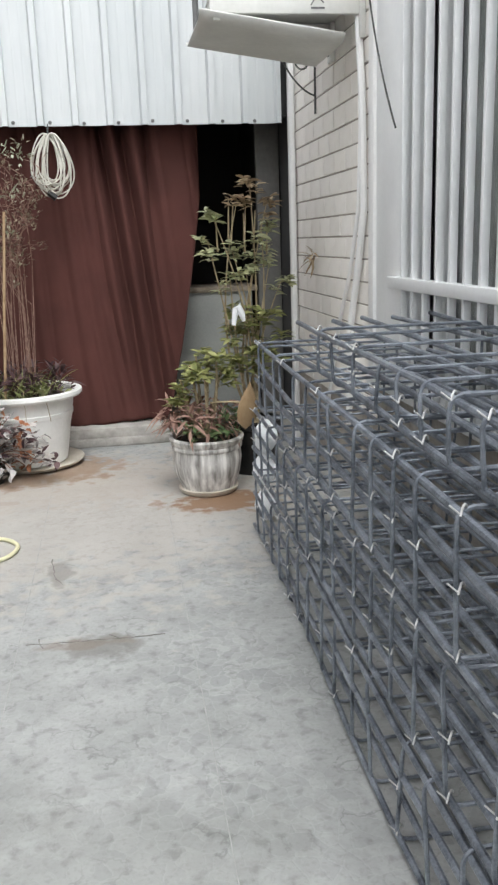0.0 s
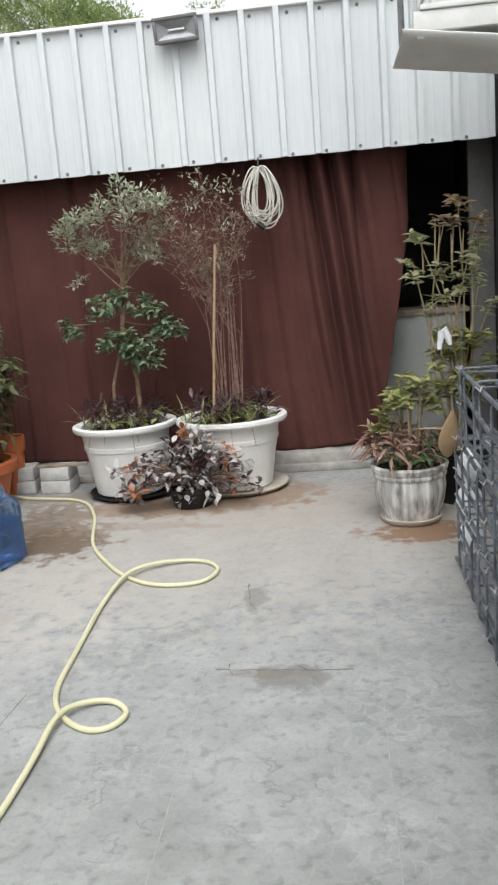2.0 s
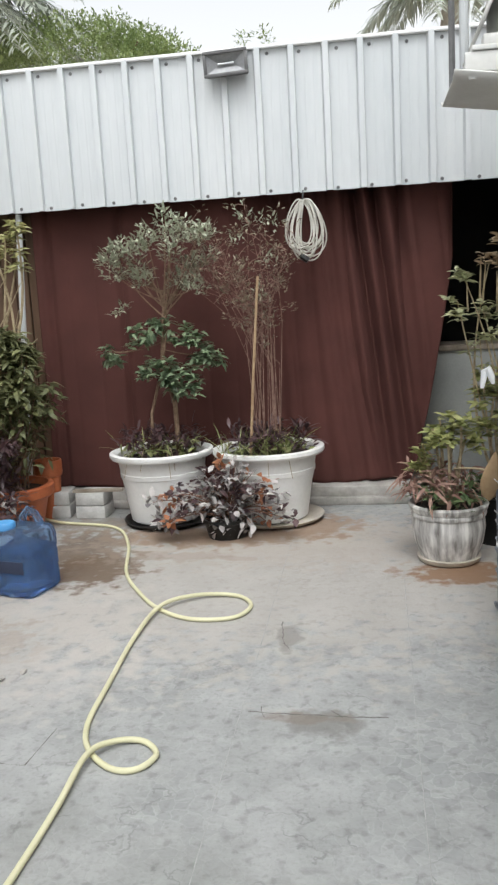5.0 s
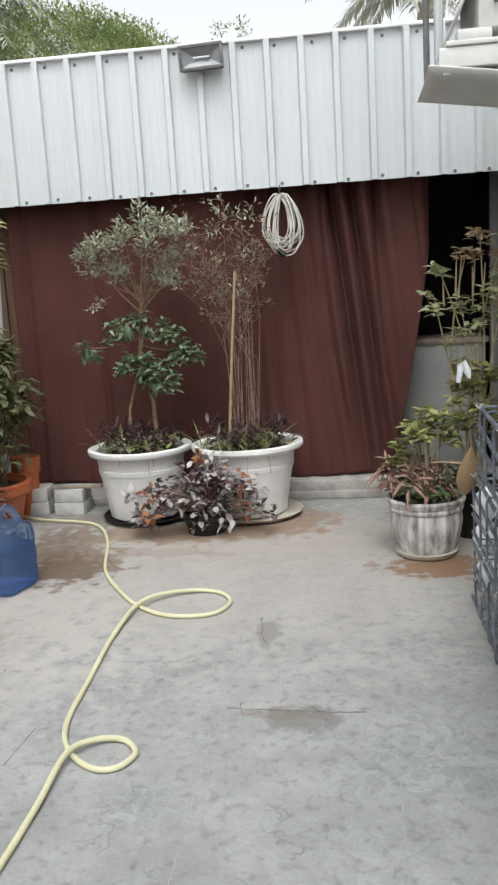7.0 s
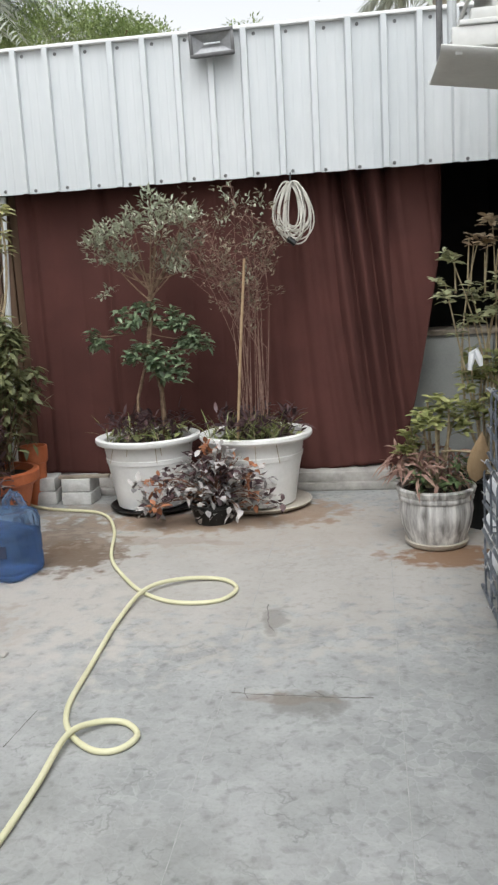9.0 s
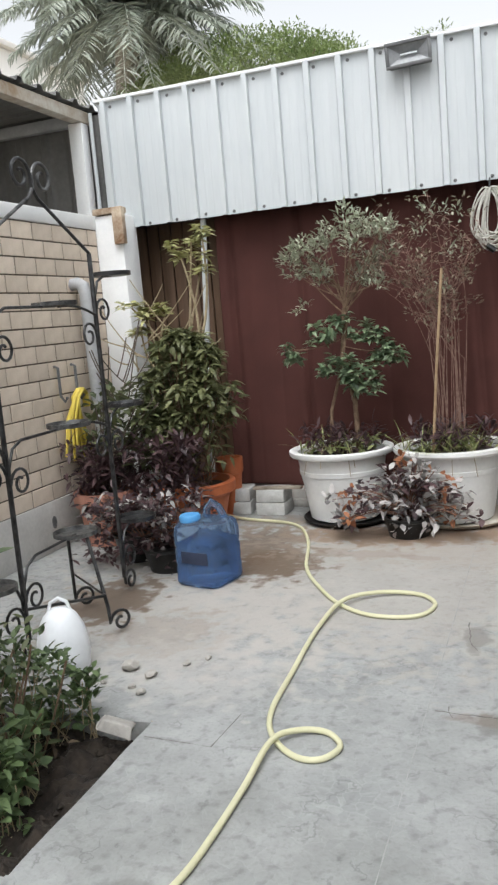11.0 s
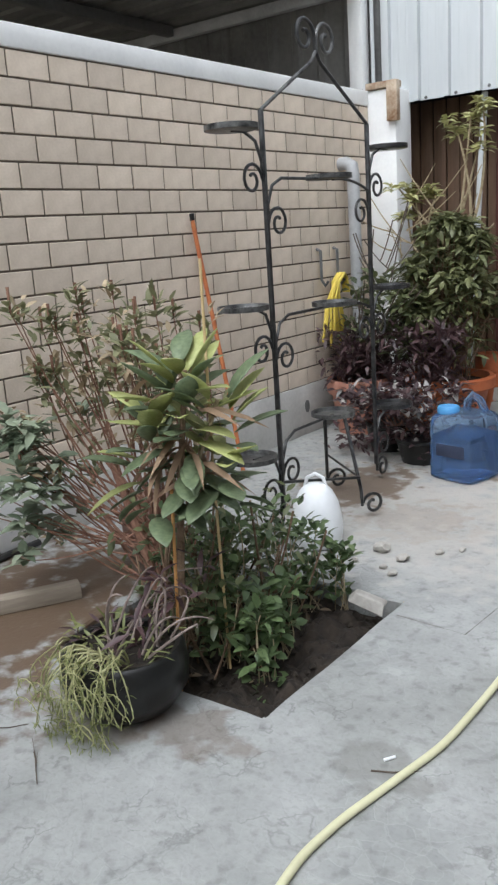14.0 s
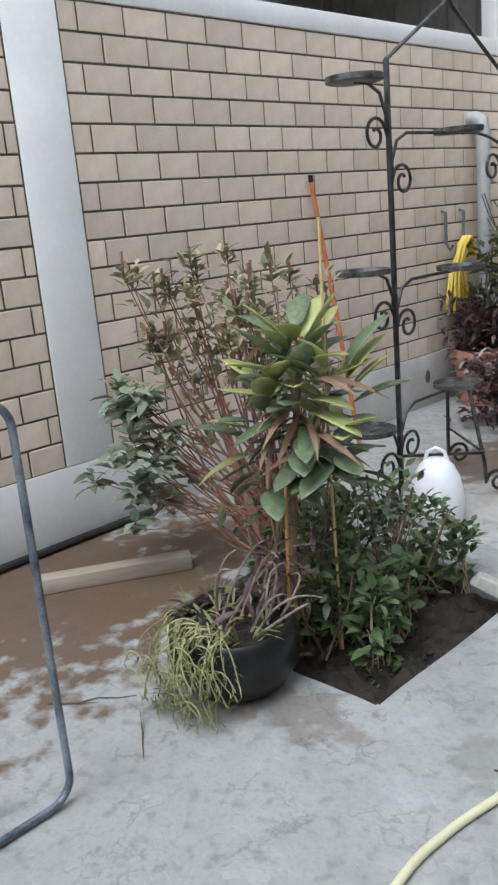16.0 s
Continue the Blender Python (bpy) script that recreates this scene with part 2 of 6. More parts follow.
SOIL = material("damp_soil", (0.01, 0.0075, 0.006), (0.042, 0.031, 0.022), 22, 0.95, 0, 1.0, 90)
TERRACOTTA = material("terracotta_plastic", (0.4, 0.11, 0.04), (0.55, 0.17, 0.07), 5, 0.55, 0, 0.1, 40)
OLD_CLAY = material("faded_clay", (0.3, 0.13, 0.09), (0.42, 0.21, 0.15), 6, 0.8, 0, 0.2, 50)
STREAKED = material("streaked_white_glaze", (0.16, 0.15, 0.14), (0.8, 0.79, 0.76), 30, 0.5, 0, 0.2, 50, stretch=(1, 1, 0.14))
HOSE = material("pale_yellow_hose", (0.55, 0.53, 0.33), (0.66, 0.64, 0.43), 6, 0.5, 0, 0.05, 80)
YELLOW = material("yellow_hose", (0.6, 0.45, 0.06), (0.75, 0.6, 0.12), 8, 0.5)
CABLE_WHITE = material("dirty_white_cable", (0.5, 0.48, 0.42), (0.7, 0.68, 0.62), 10, 0.55)
PIPE_GREY = material("grey_pvc", (0.3, 0.305, 0.31), (0.45, 0.455, 0.46), 6, 0.5)
CABLE_BLACK = material("black_cable", (0.01, 0.01, 0.01), (0.03, 0.03, 0.03), 6, 0.5)
BLOCK = material("concrete_block", (0.42, 0.42, 0.4), (0.6, 0.6, 0.58), 12, 0.9, 0, 0.5, 70)
STONE = material("pale_rubble", (0.33, 0.31, 0.28), (0.5, 0.48, 0.44), 12, 0.9, 0, 0.5, 60)
BARK = material("brown_bark", (0.12, 0.075, 0.045), (0.25, 0.17, 0.11), 30, 0.85, 0, 0.4, 120)
TWIG = material("reddish_twig", (0.15, 0.07, 0.045), (0.29, 0.16, 0.11), 30, 0.85)
DARK_TWIG = material("dark_twig", (0.06, 0.045, 0.035), (0.14, 0.11, 0.085), 30, 0.9)
PALE_STEM = material("pale_stem", (0.28, 0.22, 0.13), (0.45, 0.37, 0.24), 30, 0.8)
# grey-brown bark, lightened: distance haze is put into the colour
PALM_BARK = material("grey_palm_bark", (0.26, 0.23, 0.19), (0.42, 0.38, 0.32), 6, 0.9)
CANE = material("bamboo_cane", (0.48, 0.34, 0.16), (0.62, 0.47, 0.26), 20, 0.6)
ORANGE_STICK = material("orange_stick_paint", (0.4, 0.11, 0.04), (0.6, 0.22, 0.08), 18, 0.7)
AC_WHITE = material("aged_white_casing", (0.58, 0.58, 0.55), (0.72, 0.72, 0.69), 4, 0.5, 0, 0.05, 40)
GRILLE = material("grey_white_window_steel", (0.76, 0.775, 0.78), (0.86, 0.87, 0.875), 4, 0.45, 0, 0.04, 40)
LAMP_GREY = material("lamp_housing_grey", (0.09, 0.09, 0.09), (0.16, 0.16, 0.16), 10, 0.55)
LAMP_DISH = material("lamp_reflector", (0.2, 0.205, 0.21), (0.32, 0.325, 0.33), 8, 0.4, 0.3)
BOLT = material("grey_bolt", (0.12, 0.12, 0.12), (0.25, 0.25, 0.25), 30, 0.5, 0.6)
CURTAIN_GREY = material("grey_panel", (0.26, 0.27, 0.26), (0.34, 0.35, 0.33), 4, 0.7)
SKY_BUILDING = material("far_pale_render", (0.72, 0.7, 0.66), (0.8, 0.78, 0.75), 0.5, 0.8)
SAND = material("sandy_ground", (0.3, 0.26, 0.2), (0.4, 0.36, 0.29), 0.5, 0.95)
G_DARK = leafy("dark_green_leaf", (0.03, 0.045, 0.018), (0.17, 0.19, 0.085))
G_MID = leafy("mid_green_leaf", (0.04, 0.07, 0.028), (0.17, 0.235, 0.1))
G_YELLOW = leafy("yellow_green_leaf", (0.17, 0.2, 0.06), (0.42, 0.42, 0.18))
G_OLIVE = leafy("grey_olive_leaf", (0.24, 0.27, 0.18), (0.5, 0.52, 0.4))
G_DRY = leafy("dry_brown_leaf", (0.24, 0.17, 0.1), (0.52, 0.42, 0.28), 0.8)
G_PURPLE = leafy("purple_brown_leaf", (0.03, 0.016, 0.02), (0.12, 0.068, 0.07))
G_PINKGREY = leafy("grey_pink_leaf", (0.13, 0.125, 0.125), (0.62, 0.585, 0.56), 0.7)
G_GRASS = leafy("pale_grass", (0.16, 0.2, 0.06), (0.38, 0.4, 0.18))
# fronds paled: haze and bright sky glare are put into the leaf colour
G_PALM = leafy("hazy_palm_leaf", (0.25, 0.28, 0.23), (0.48, 0.51, 0.44))
G_TREE = leafy("tree_leaf", (0.13, 0.19, 0.065), (0.33, 0.4, 0.17))
BLUE = bpy.data.materials.new("blue_clear_plastic")
BLUE.use_nodes = True
_b = BLUE.node_tree.nodes["Principled BSDF"]
_b.inputs["Base Color"].default_value = (0.42, 0.6, 0.86, 1)
_b.inputs["Roughness"].default_value, _b.inputs["Transmission Weight"].default_value, _b.inputs["IOR"].default_value = 0.06, 0.9, 1.12
LIGHT_BLUE = material("light_blue_lid", (0.08, 0.3, 0.62), (0.12, 0.38, 0.7), 8, 0.4)
GLASS = bpy.data.materials.new("window_glass")
GLASS.use_nodes = True
_b = GLASS.node_tree.nodes["Principled BSDF"]
_b.inputs["Base Color"].default_value = (0.9, 0.93, 0.93, 1)
_b.inputs["Roughness"].default_value, _b.inputs["Transmission Weight"].default_value, _b.inputs["IOR"].default_value = 0.05, 1.0, 1.1
NET = material("net_curtain_cloth", (0.26, 0.26, 0.255), (0.42, 0.42, 0.41), 5, 0.9, 0, 0.1, 200)


# ---- mesh helpers ----
class Geo:
    """Vertices and faces of one mesh, built up piece by piece."""

    def __init__(self):
        self.v, self.f = [], []

    def box(self, a, b, bevel=0.0, turn=0.0):
        bm = bmesh.new()
        bmesh.ops.create_cube(bm, size=1)
        mid, size = (Vector(a) + Vector(b)) / 2, Vector(b) - Vector(a)
        for v in bm.verts:
            v.co = Vector([v.co[i] * size[i] for i in range(3)])
        if bevel:
            bmesh.ops.bevel(bm, geom=bm.edges[:], offset=bevel, segments=2, affect="EDGES", profile=0.5)
        bmesh.ops.transform(bm, matrix=Matrix.Translation(mid) @ Matrix.Rotation(turn, 4, "Z"), verts=bm.verts)
        bm.verts.index_update()
        k = len(self.v)
        self.v += [v.co.copy() for v in bm.verts]
        self.f += [[k + v.index for v in f.verts] for f in bm.faces]
        bm.free()
        return self

    def tube(self, pts, r, n=6, closed=False):
        pts = [Vector(p) for p in pts]
        rs = r if isinstance(r, (list, tuple)) else [r] * len(pts)
        k, m = len(self.v), len(pts)
        side = None
        for i, p in enumerate(pts):
            d = (pts[(i + 1) % m] - pts[i - 1]) if closed else (pts[min(i + 1, m - 1)] - pts[max(i - 1, 0)])
            d = d.normalized() if d.length > 1e-9 else Vector((0, 0, 1))
            if side is None:
                side = d.orthogonal().normalized()
            side = side - d * side.dot(d)
            side = side.normalized() if side.length > 1e-6 else d.orthogonal().normalized()
            other = d.cross(side)
            for j in range(n):
                a = math.tau * j / n
                self.v.append(p + (side * math.cos(a) + other * math.sin(a)) * rs[i])
        for i in range(m if closed else m - 1):
            for j in range(n):
                a, b = k + i * n, k + ((i + 1) % m) * n
                self.f.append([a + j, a + (j + 1) % n, b + (j + 1) % n, b + j])
        if not closed:
            self.f.append([k + j for j in range(n)][::-1])
            self.f.append([k + (m - 1) * n + j for j in range(n)])
        return self

    def lathe(self, profile, centre=(0, 0, 0), n=36, wobble=0.0):
        k, c = len(self.v), Vector(centre)
        for r, z in profile:
            for j in range(n):
                a = math.tau * j / n
                q = r * (1 + wobble * math.sin(3 * a + z * 9))
                self.v.append(c + Vector((q * math.cos(a), q * math.sin(a), z)))
        for i in range(len(profile) - 1):
            for j in range(n):
                a, b = k + i * n, k + (i + 1) * n
                self.f.append([a + j, a + (j + 1) % n, b + (j + 1) % n, b + j])
        self.f.append([k + j for j in range(n)][::-1])
        self.f.append([k + (len(profile) - 1) * n + j for j in range(n)])
        return self

    def leaf(self, base, way, length, width, bend=0.3, fold=0.25):
        """A pointed leaf with a midrib fold that bends down towards its tip."""
        way = Vector(way).normalized()
        side = way.cross(Vector((0, 0, 1)))
        side = side.normalized() if side.length > 0.05 else Vector((1, 0, 0))
        side = (side + way.cross(side) * random.uniform(-0.6, 0.6)).normalized()
        up = side.cross(way)
        k, base = len(self.v), Vector(base)
        for t, w in ((0, 0.08), (0.4, 1.0), (0.75, 0.72)):
            c = base + way * length * t - up * bend * length * t * t
            h = width * 0.5 * w
            self.v += [c - side * h + up * h * fold, c, c + side * h + up * h * fold]
        self.v.append(base + way * length - up * bend * length)
        for i in (0, 3):
            self.f += [[k + i, k + i + 1, k + i + 4, k + i + 3], [k + i + 1, k + i + 2, k + i + 5, k + i + 4]]
        self.f += [[k + 6, k + 7, k + 9], [k + 7, k + 8, k + 9]]
        return self

    def grid(self, fn, nu, nv, loop=False):
        k = len(self.v)
        for i in range(nu + 1):
            for j in range(nv + 1):
                self.v.append(Vector(fn(i / nu, j / nv)))
        for i in range(nu):
            for j in range(nv):
                a = k + i * (nv + 1) + j
                self.f.append([a, a + nv + 1, a + nv + 2, a + 1])
        return self

    def mesh(self, name, mat, smooth=False, angle=40):
        me = bpy.data.meshes.new(name)
        me.from_pydata([tuple(v) for v in self.v], [], self.f)
        me.materials.append(mat)
        if smooth:
            me.shade_smooth()
            me.set_sharp_from_angle(angle=radians(angle))
        me.update()
        return me


def part(name, geo, mat, parent=None, label="", smooth=True):
    ob = new(name, geo.mesh(name, mat, smooth))
    if parent:
        ob.parent = parent
    if name in ("foliage", "branchwork", "litter"):
        ob["kind"] = "stuff"
    return tagged(ob, label)


def thing(name, label, category, group="", kind=""):
    return tagged(new(name), label, category, group, kind)


def solo(name, geo, mat, label, category, group="", kind="", smooth=True):
    return tagged(part(name, geo, mat, None, "", smooth), label, category, group, kind)


def rnd(a, b):
    return random.uniform(a, b)


def arc(a, b, sag=0.0, n=8, bow=(0, 0, 0)):
    a, b, bow = Vector(a), Vector(b), Vector(bow)
    return [a.lerp(b, i / n) + (bow - Vector((0, 0, sag))) * 4 * (i / n) * (1 - i / n) for i in range(n + 1)]


def rosette(g, c, n, length, width, lift=0.4, bend=0.3):
    for i in range(n):
        a = i * 2.4 + rnd(-0.4, 0.4)
        e = lift + rnd(-0.3, 0.9) * (i / n)
        g.leaf(Vector(c) + Vector((0, 0, 0.03 * rnd(-1, 1))), (math.cos(a), math.sin(a), e), length * rnd(0.7, 1.15), width * rnd(0.8, 1.2), bend * rnd(0.3, 1.5))


def tuft(g, c, spread, n, length, width, bend=0.4, lift=(0.1, 1.2)):
    """Leaves scattered over a flattened ball."""
    c = Vector(c)
    for _ in range(n):
        d = Vector((rnd(-1, 1), rnd(-1, 1), rnd(-1, 1)))
        while d.length > 1:
            d = Vector((rnd(-1, 1), rnd(-1, 1), rnd(-1, 1)))
        p = c + Vector([d[i] * spread[i] for i in range(3)])
        g.leaf(p, (d.x + rnd(-0.7, 0.7), d.y + rnd(-0.7, 0.7), rnd(*lift)), length * rnd(0.6, 1.2), width * rnd(0.7, 1.2), bend * rnd(0, 1.6))


def spiral(centre, r, turns, start, u, v, n=22):
    """A scroll that winds in towards its centre, in the plane of u and v."""
    c, u, v = Vector(centre), Vector(u), Vector(v)
    out = []
    for i in range(n + 1):
        t = i / n
        a, q = start + turns * math.tau * t, r * (1 - 0.72 * t)
        out.append(c + (u * math.cos(a) + v * math.sin(a)) * q)
    return out


# ---- structure ----
YB, XL, XR = 5.73, -2.3, 2.06          # cladding plane, left wall face, right wall face
BED = (-1.47, -0.58, 1.65, 2.51)       # planting bed: x0, x1, y0, y1


def ground_and_floor():
    g = Geo()
    g.v += [Vector(p) for p in ((-400, -400, -0.16), (400, -400, -0.16), (400, 400, -0.16), (-400, 400, -0.16))]
    g.f.append([0, 1, 2, 3])
    solo("ground", g, SAND, "sandy ground that runs out to the horizon", "ground", kind="structure", smooth=False)
    x0, x1, y0, y1 = BED
    xs, ys = (-2.6, x0, x1, 2.4), (-3.8, y0, y1, 8.2)
    g = Geo()
    # slab with an opening for the bed: a strip on each side and short strips before and behind
    def jag(n, a, b, fixed, axis, amp):
        out = []
        for i in range(n + 1):
            t = a + (b - a) * i / n
            off = amp * noise.noise(Vector((t * 7, fixed * 3, 0.3)))
            out.append((t, fixed + off) if axis == "x" else (fixed + off, t))
        return out
    near = jag(14, x0, x1, y0, "x", 0.012)
    far = jag(14, x0, x1, y1, "x", 0.012)
    left = jag(14, y0, y1, x0, "y", 0.035)
    right = jag(14, y0, y1, x1, "y", 0.008)
    near[0] = left[0] = (x0, y0); near[-1] = right[0] = (x1, y0)
    far[0] = left[-1] = (x0, y1); far[-1] = right[-1] = (x1, y1)
    def strip(inner, outer):
        k = len(g.v)
        for (a, b), (c, d) in zip(inner, outer):
            g.v += [Vector((a, b, -0.09)), Vector((a, b, -0.008)), Vector((a, b, 0.0)), Vector((c, d, 0.0))]
        # worn arris
        for i in range(len(inner)):
            o = Vector((outer[i][0] - inner[i][0], outer[i][1] - inner[i][1], 0)).normalized() * 0.008
            g.v[k + 4 * i + 2] += o
        for i in range(len(inner) - 1):
            a, b = k + 4 * i, k + 4 * i + 4
            for j in range(3):
                g.f.append([a + j, b + j, b + j + 1, a + j + 1])
    strip(near, [(x, ys[0]) for x, _ in near])
    strip(far, [(x, ys[3]) for x, _ in far])
    strip(left, [(xs[0], y) for _, y in left])
    strip(right, [(xs[3], y) for _, y in right])
    for a, b in ((xs[0], x0), (x1, xs[3])):
        for c, d in ((ys[0], y0), (y1, ys[3])):
            k = len(g.v)
            g.v += [Vector((a, c, 0)), Vector((b, c, 0)), Vector((b, d, 0)), Vector((a, d, 0))]
            g.f.append([k, k + 1, k + 2, k + 3])
    bm = bmesh.new()
    me = g.mesh("floor", FLOOR)
    bm.from_mesh(me)
    bmesh.ops.recalc_face_normals(bm, faces=bm.faces)
    for f in bm.faces:
        if abs(f.normal.z) > 0.9 and f.normal.z < 0:
            f.normal_flip()
    bm.to_mesh(me)
    bm.free()
    tagged(new("floor", me), "worn grey stamped concrete yard floor with brown stains", "floor", kind="structure")
    g = Geo().grid(lambda u, v: (x0 - 0.05 + (x1 - x0 + 0.1) * u, y0 - 0.05 + (y1 - y0 + 0.1) * v,
                                 -0.07 + 0.05 * noise.noise(Vector((u * 6, v * 6, 2))) + 0.03 * noise.noise(Vector((u * 17, v * 17, 7))) + 0.016 * noise.noise(Vector((u * 45, v * 45, 3)))), 110, 110)
    solo("soil", g, SOIL, "dark crumbly damp soil in the planting bed", "soil", kind="structure")
    # fine cracks, slab joints
    def crack(pts, w=0.004):
        c = Geo()
        for (a, b), (d, e) in zip(pts, pts[1:]):
            n = max(2, int(math.hypot(d - a, e - b) / 0.03))
            c.tube([(a + (d - a) * i / n + rnd(-w, w), b + (e - b) * i / n + rnd(-w, w), 0.0) for i in range(n + 1)], [w * rnd(0.15, 0.6) for i in range(n + 1)], 4)
        return c
    for pts in ([(0.44, 3.6), (0.47, 3.36), (0.5, 3.3)], [(0.4, 2.765), (0.6, 2.745), (0.9, 2.735)],
                [(0.44, 2.8), (0.46, 2.72)], [(0.7, 2.78), (0.74, 2.74)]):
        solo("crack", crack(pts, 0.006), GREY_CRACK, "thin dark crack in the concrete floor", "crack", kind="structure")


    def joint(pts, mat, label):
        c = Geo()
        for (a, b), (d, e) in zip(pts, pts[1:]):
            n = max(2, int(math.hypot(d - a, e - b) / 0.05))
            c.tube([(a + (d - a) * i / n, b + (e - b) * i / n, -0.0015) for i in range(n + 1)], [rnd(0.0016, 0.0034) for i in range(n + 1)], 6)
        solo("slab_joint", c, mat, label, "joint", kind="structure")
    joint([(1.02, 4.3), (1.0, 2.9), (0.98, 0.6)], PALE_JOINT, "pale straight joint between floor slabs")
    joint([(0.37, 4.8), (0.38, 0.6)], PALE_JOINT, "pale straight joint between floor slabs")
    joint([(-0.55, 2.4), (-0.29, 2.38), (-0.27, 2.62)], GREY_CRACK, "dark saw cut in the floor")


PALE_JOINT = material("pale_grout", (0.28, 0.28, 0.27), (0.38, 0.38, 0.365), 12, 0.9)
GREY_CRACK = material("crack_dirt", (0.1, 0.095, 0.085), (0.2, 0.19, 0.175), 20, 0.9)
ground_and_floor()


def left_wall():
    w = thing("wall_left", "beige brick garden wall with white painted frames", "wall", kind="structure")
    part("wall_core", Geo().box((XL - 0.2, -3.6, 0), (XL - 0.0055, YB, 2.2)), MORTAR, w, "dark mortar bed", smooth=False)
    part("coping", Geo().box((XL - 0.22, -3.6, 2.14), (XL + 0.006, 5.517, 2.24), 0.008), WHITE_PAINT, w, "white painted top band")
    part("pilaster", Geo().box((XL - 0.1, 1.86, 0.333), (XL + 0.004, 2.1, 2.139), 0.004), WHITE_PAINT, w, "white painted upright band")
    part("pier", Geo().box((XL - 0.1, 5.52, 0.0), (XL + 0.21, YB + 0.03, 2.236), 0.01), WHITE_PAINT, w, "white painted end pillar")
    part("plinth", Geo().box((XL - 0.1, 2.4, 0), (XL + 0.003, 5.517, 0.332), 0.006), PLINTH, w, "grey rendered plinth")
    part("plinth", Geo().box((XL - 0.1, -3.6, 0), (XL + 0.003, 2.399, 0.332), 0.006), WHITE_PAINT, w, "white painted plinth")
    return w


def brick_mesh(name, ln, h, d, mat):
    """A brick face with chamfered front edges, facing +x."""
    g, c = Geo(), 0.0025
    for x, s in ((0, 0), (d - c, 0), (d, c)):
        for y, z in ((s, s), (ln - s, s), (ln - s, h - s), (s, h - s)):
            g.v.append(Vector((x, y, z)))
    for a in (0, 4):
        for j in range(4):
            g.f.append([a + j, a + (j + 1) % 4, a + 4 + (j + 1) % 4, a + 4 + j])
    g.f.append([8, 9, 10, 11])
    return g.mesh(name, mat)


def courses(wall, x, y0, y1, z0, z1, ln, h, mat, face=1, first=(0.2, 0.09)):
    """Running bond between two ends; first: the length of the cut brick at y0 in even and odd courses."""
    joint = 0.009
    me = brick_mesh("brick", ln - joint, h - joint, 0.012, mat)
    for r in range(round((z1 - z0) / h)):
        edges = [y0]
        y = y0 + first[r % 2]
        while y < y1 - 0.03:
            edges.append(y)
            y += ln
        edges.append(y1)
        for a, b in zip(edges, edges[1:]):
            s = (b - a - joint) / (ln - joint)
            dx = rnd(-0.0015, 0.0015)
            ob = new("brick", me)
            ob.parent = wall
            if face > 0:
                ob.matrix_basis = Matrix.Translation((x - 0.012 + dx, a + joint / 2, z0 + r * h)) @ Matrix.Diagonal((1, s, 1, 1))
            else:
                ob.matrix_basis = Matrix.Translation((x + 0.012 + dx, b - joint / 2, z0 + r * h)) @ Matrix.Rotation(math.pi, 4, "Z") @ Matrix.Diagonal((1, s, 1, 1))


WALL_LEFT = left_wall()


def kerb():
    g = Geo().box((-2.2, YB, 0), (2.06, YB + 0.06, 0.055), 0.01).box((-2.2, YB + 0.05, 0.0), (2.06, YB + 0.34, 0.126), 0.012)
    solo("kerb", g, KERB, "worn concrete step below the maroon curtain", "kerb", kind="structure")


kerb()


def cladding():
    P, X0 = 0.2225, -0.013
    c = thing("wall_cladding", "white ribbed steel cladding over the curtain opening", "cladding", kind="structure")
    prof = ((-0.034, 0), (-0.022, -0.036), (0.014, -0.036), (0.018, 0), (0.07, 0), (0.08, -0.0012), (0.09, 0), (0.128, 0), (0.138, -0.0012), (0.148, 0))
    first, last = -10, 9
    k = first
    while k < last:
        end = min(k + 5, last)
        line = []
        for r in range(k, end):
            line += [(X0 + r * P + a, YB + b) for a, b in prof]
        e = X0 + end * P
        line += [(e - 0.03, YB), (e - 0.017, YB - 0.034), (e + 0.013, YB - 0.034), (e + 0.018, YB - 0.001)]
        line = [(x, y) for x, y in line if x <= 2.055]
        g = Geo()
        for x, y in line:
            g.v += [Vector((x, y, 2.152)), Vector((x, y, 3.075)), Vector((x, y + 0.003, 2.152)), Vector((x, y + 0.003, 3.075))]
        for i in range(len(line) - 1):
            a = 4 * i
            g.f += [[a, a + 4, a + 5, a + 1], [a + 2, a + 3, a + 7, a + 6], [a, a + 2, a + 6, a + 4]]
        part("sheet", g, WHITE_STEEL, c, smooth=False)
        k = end
    part("ridge_trim", Geo().box((-2.32, YB - 0.035, 3.068), (2.05, YB + 0.1, 3.09), 0.004), WHITE_PAINT, c, "white folded edge trim")
    part("corner_post", Geo().box((-2.3, YB + 0.004, 2.1), (-2.1, YB + 0.03, 3.06)), WHITE_STEEL, c)
    bolt = Geo().lathe([(0.012, 0), (0.012, 0.002), (0.007, 0.003), (0.0065, 0.009), (0.003, 0.011)], n=10)
    me = bolt.mesh("bolt", BOLT)
    for k in range(first, last):
        for z in (2.172, 3.035):
            b = new("bolt", me)
            b.parent = c
            b.matrix_basis = pose(X0 + k * P + 0.055 + rnd(-0.012, 0.012), YB, z + rnd(-0.006, 0.006), 90, 0, 0)


cladding()


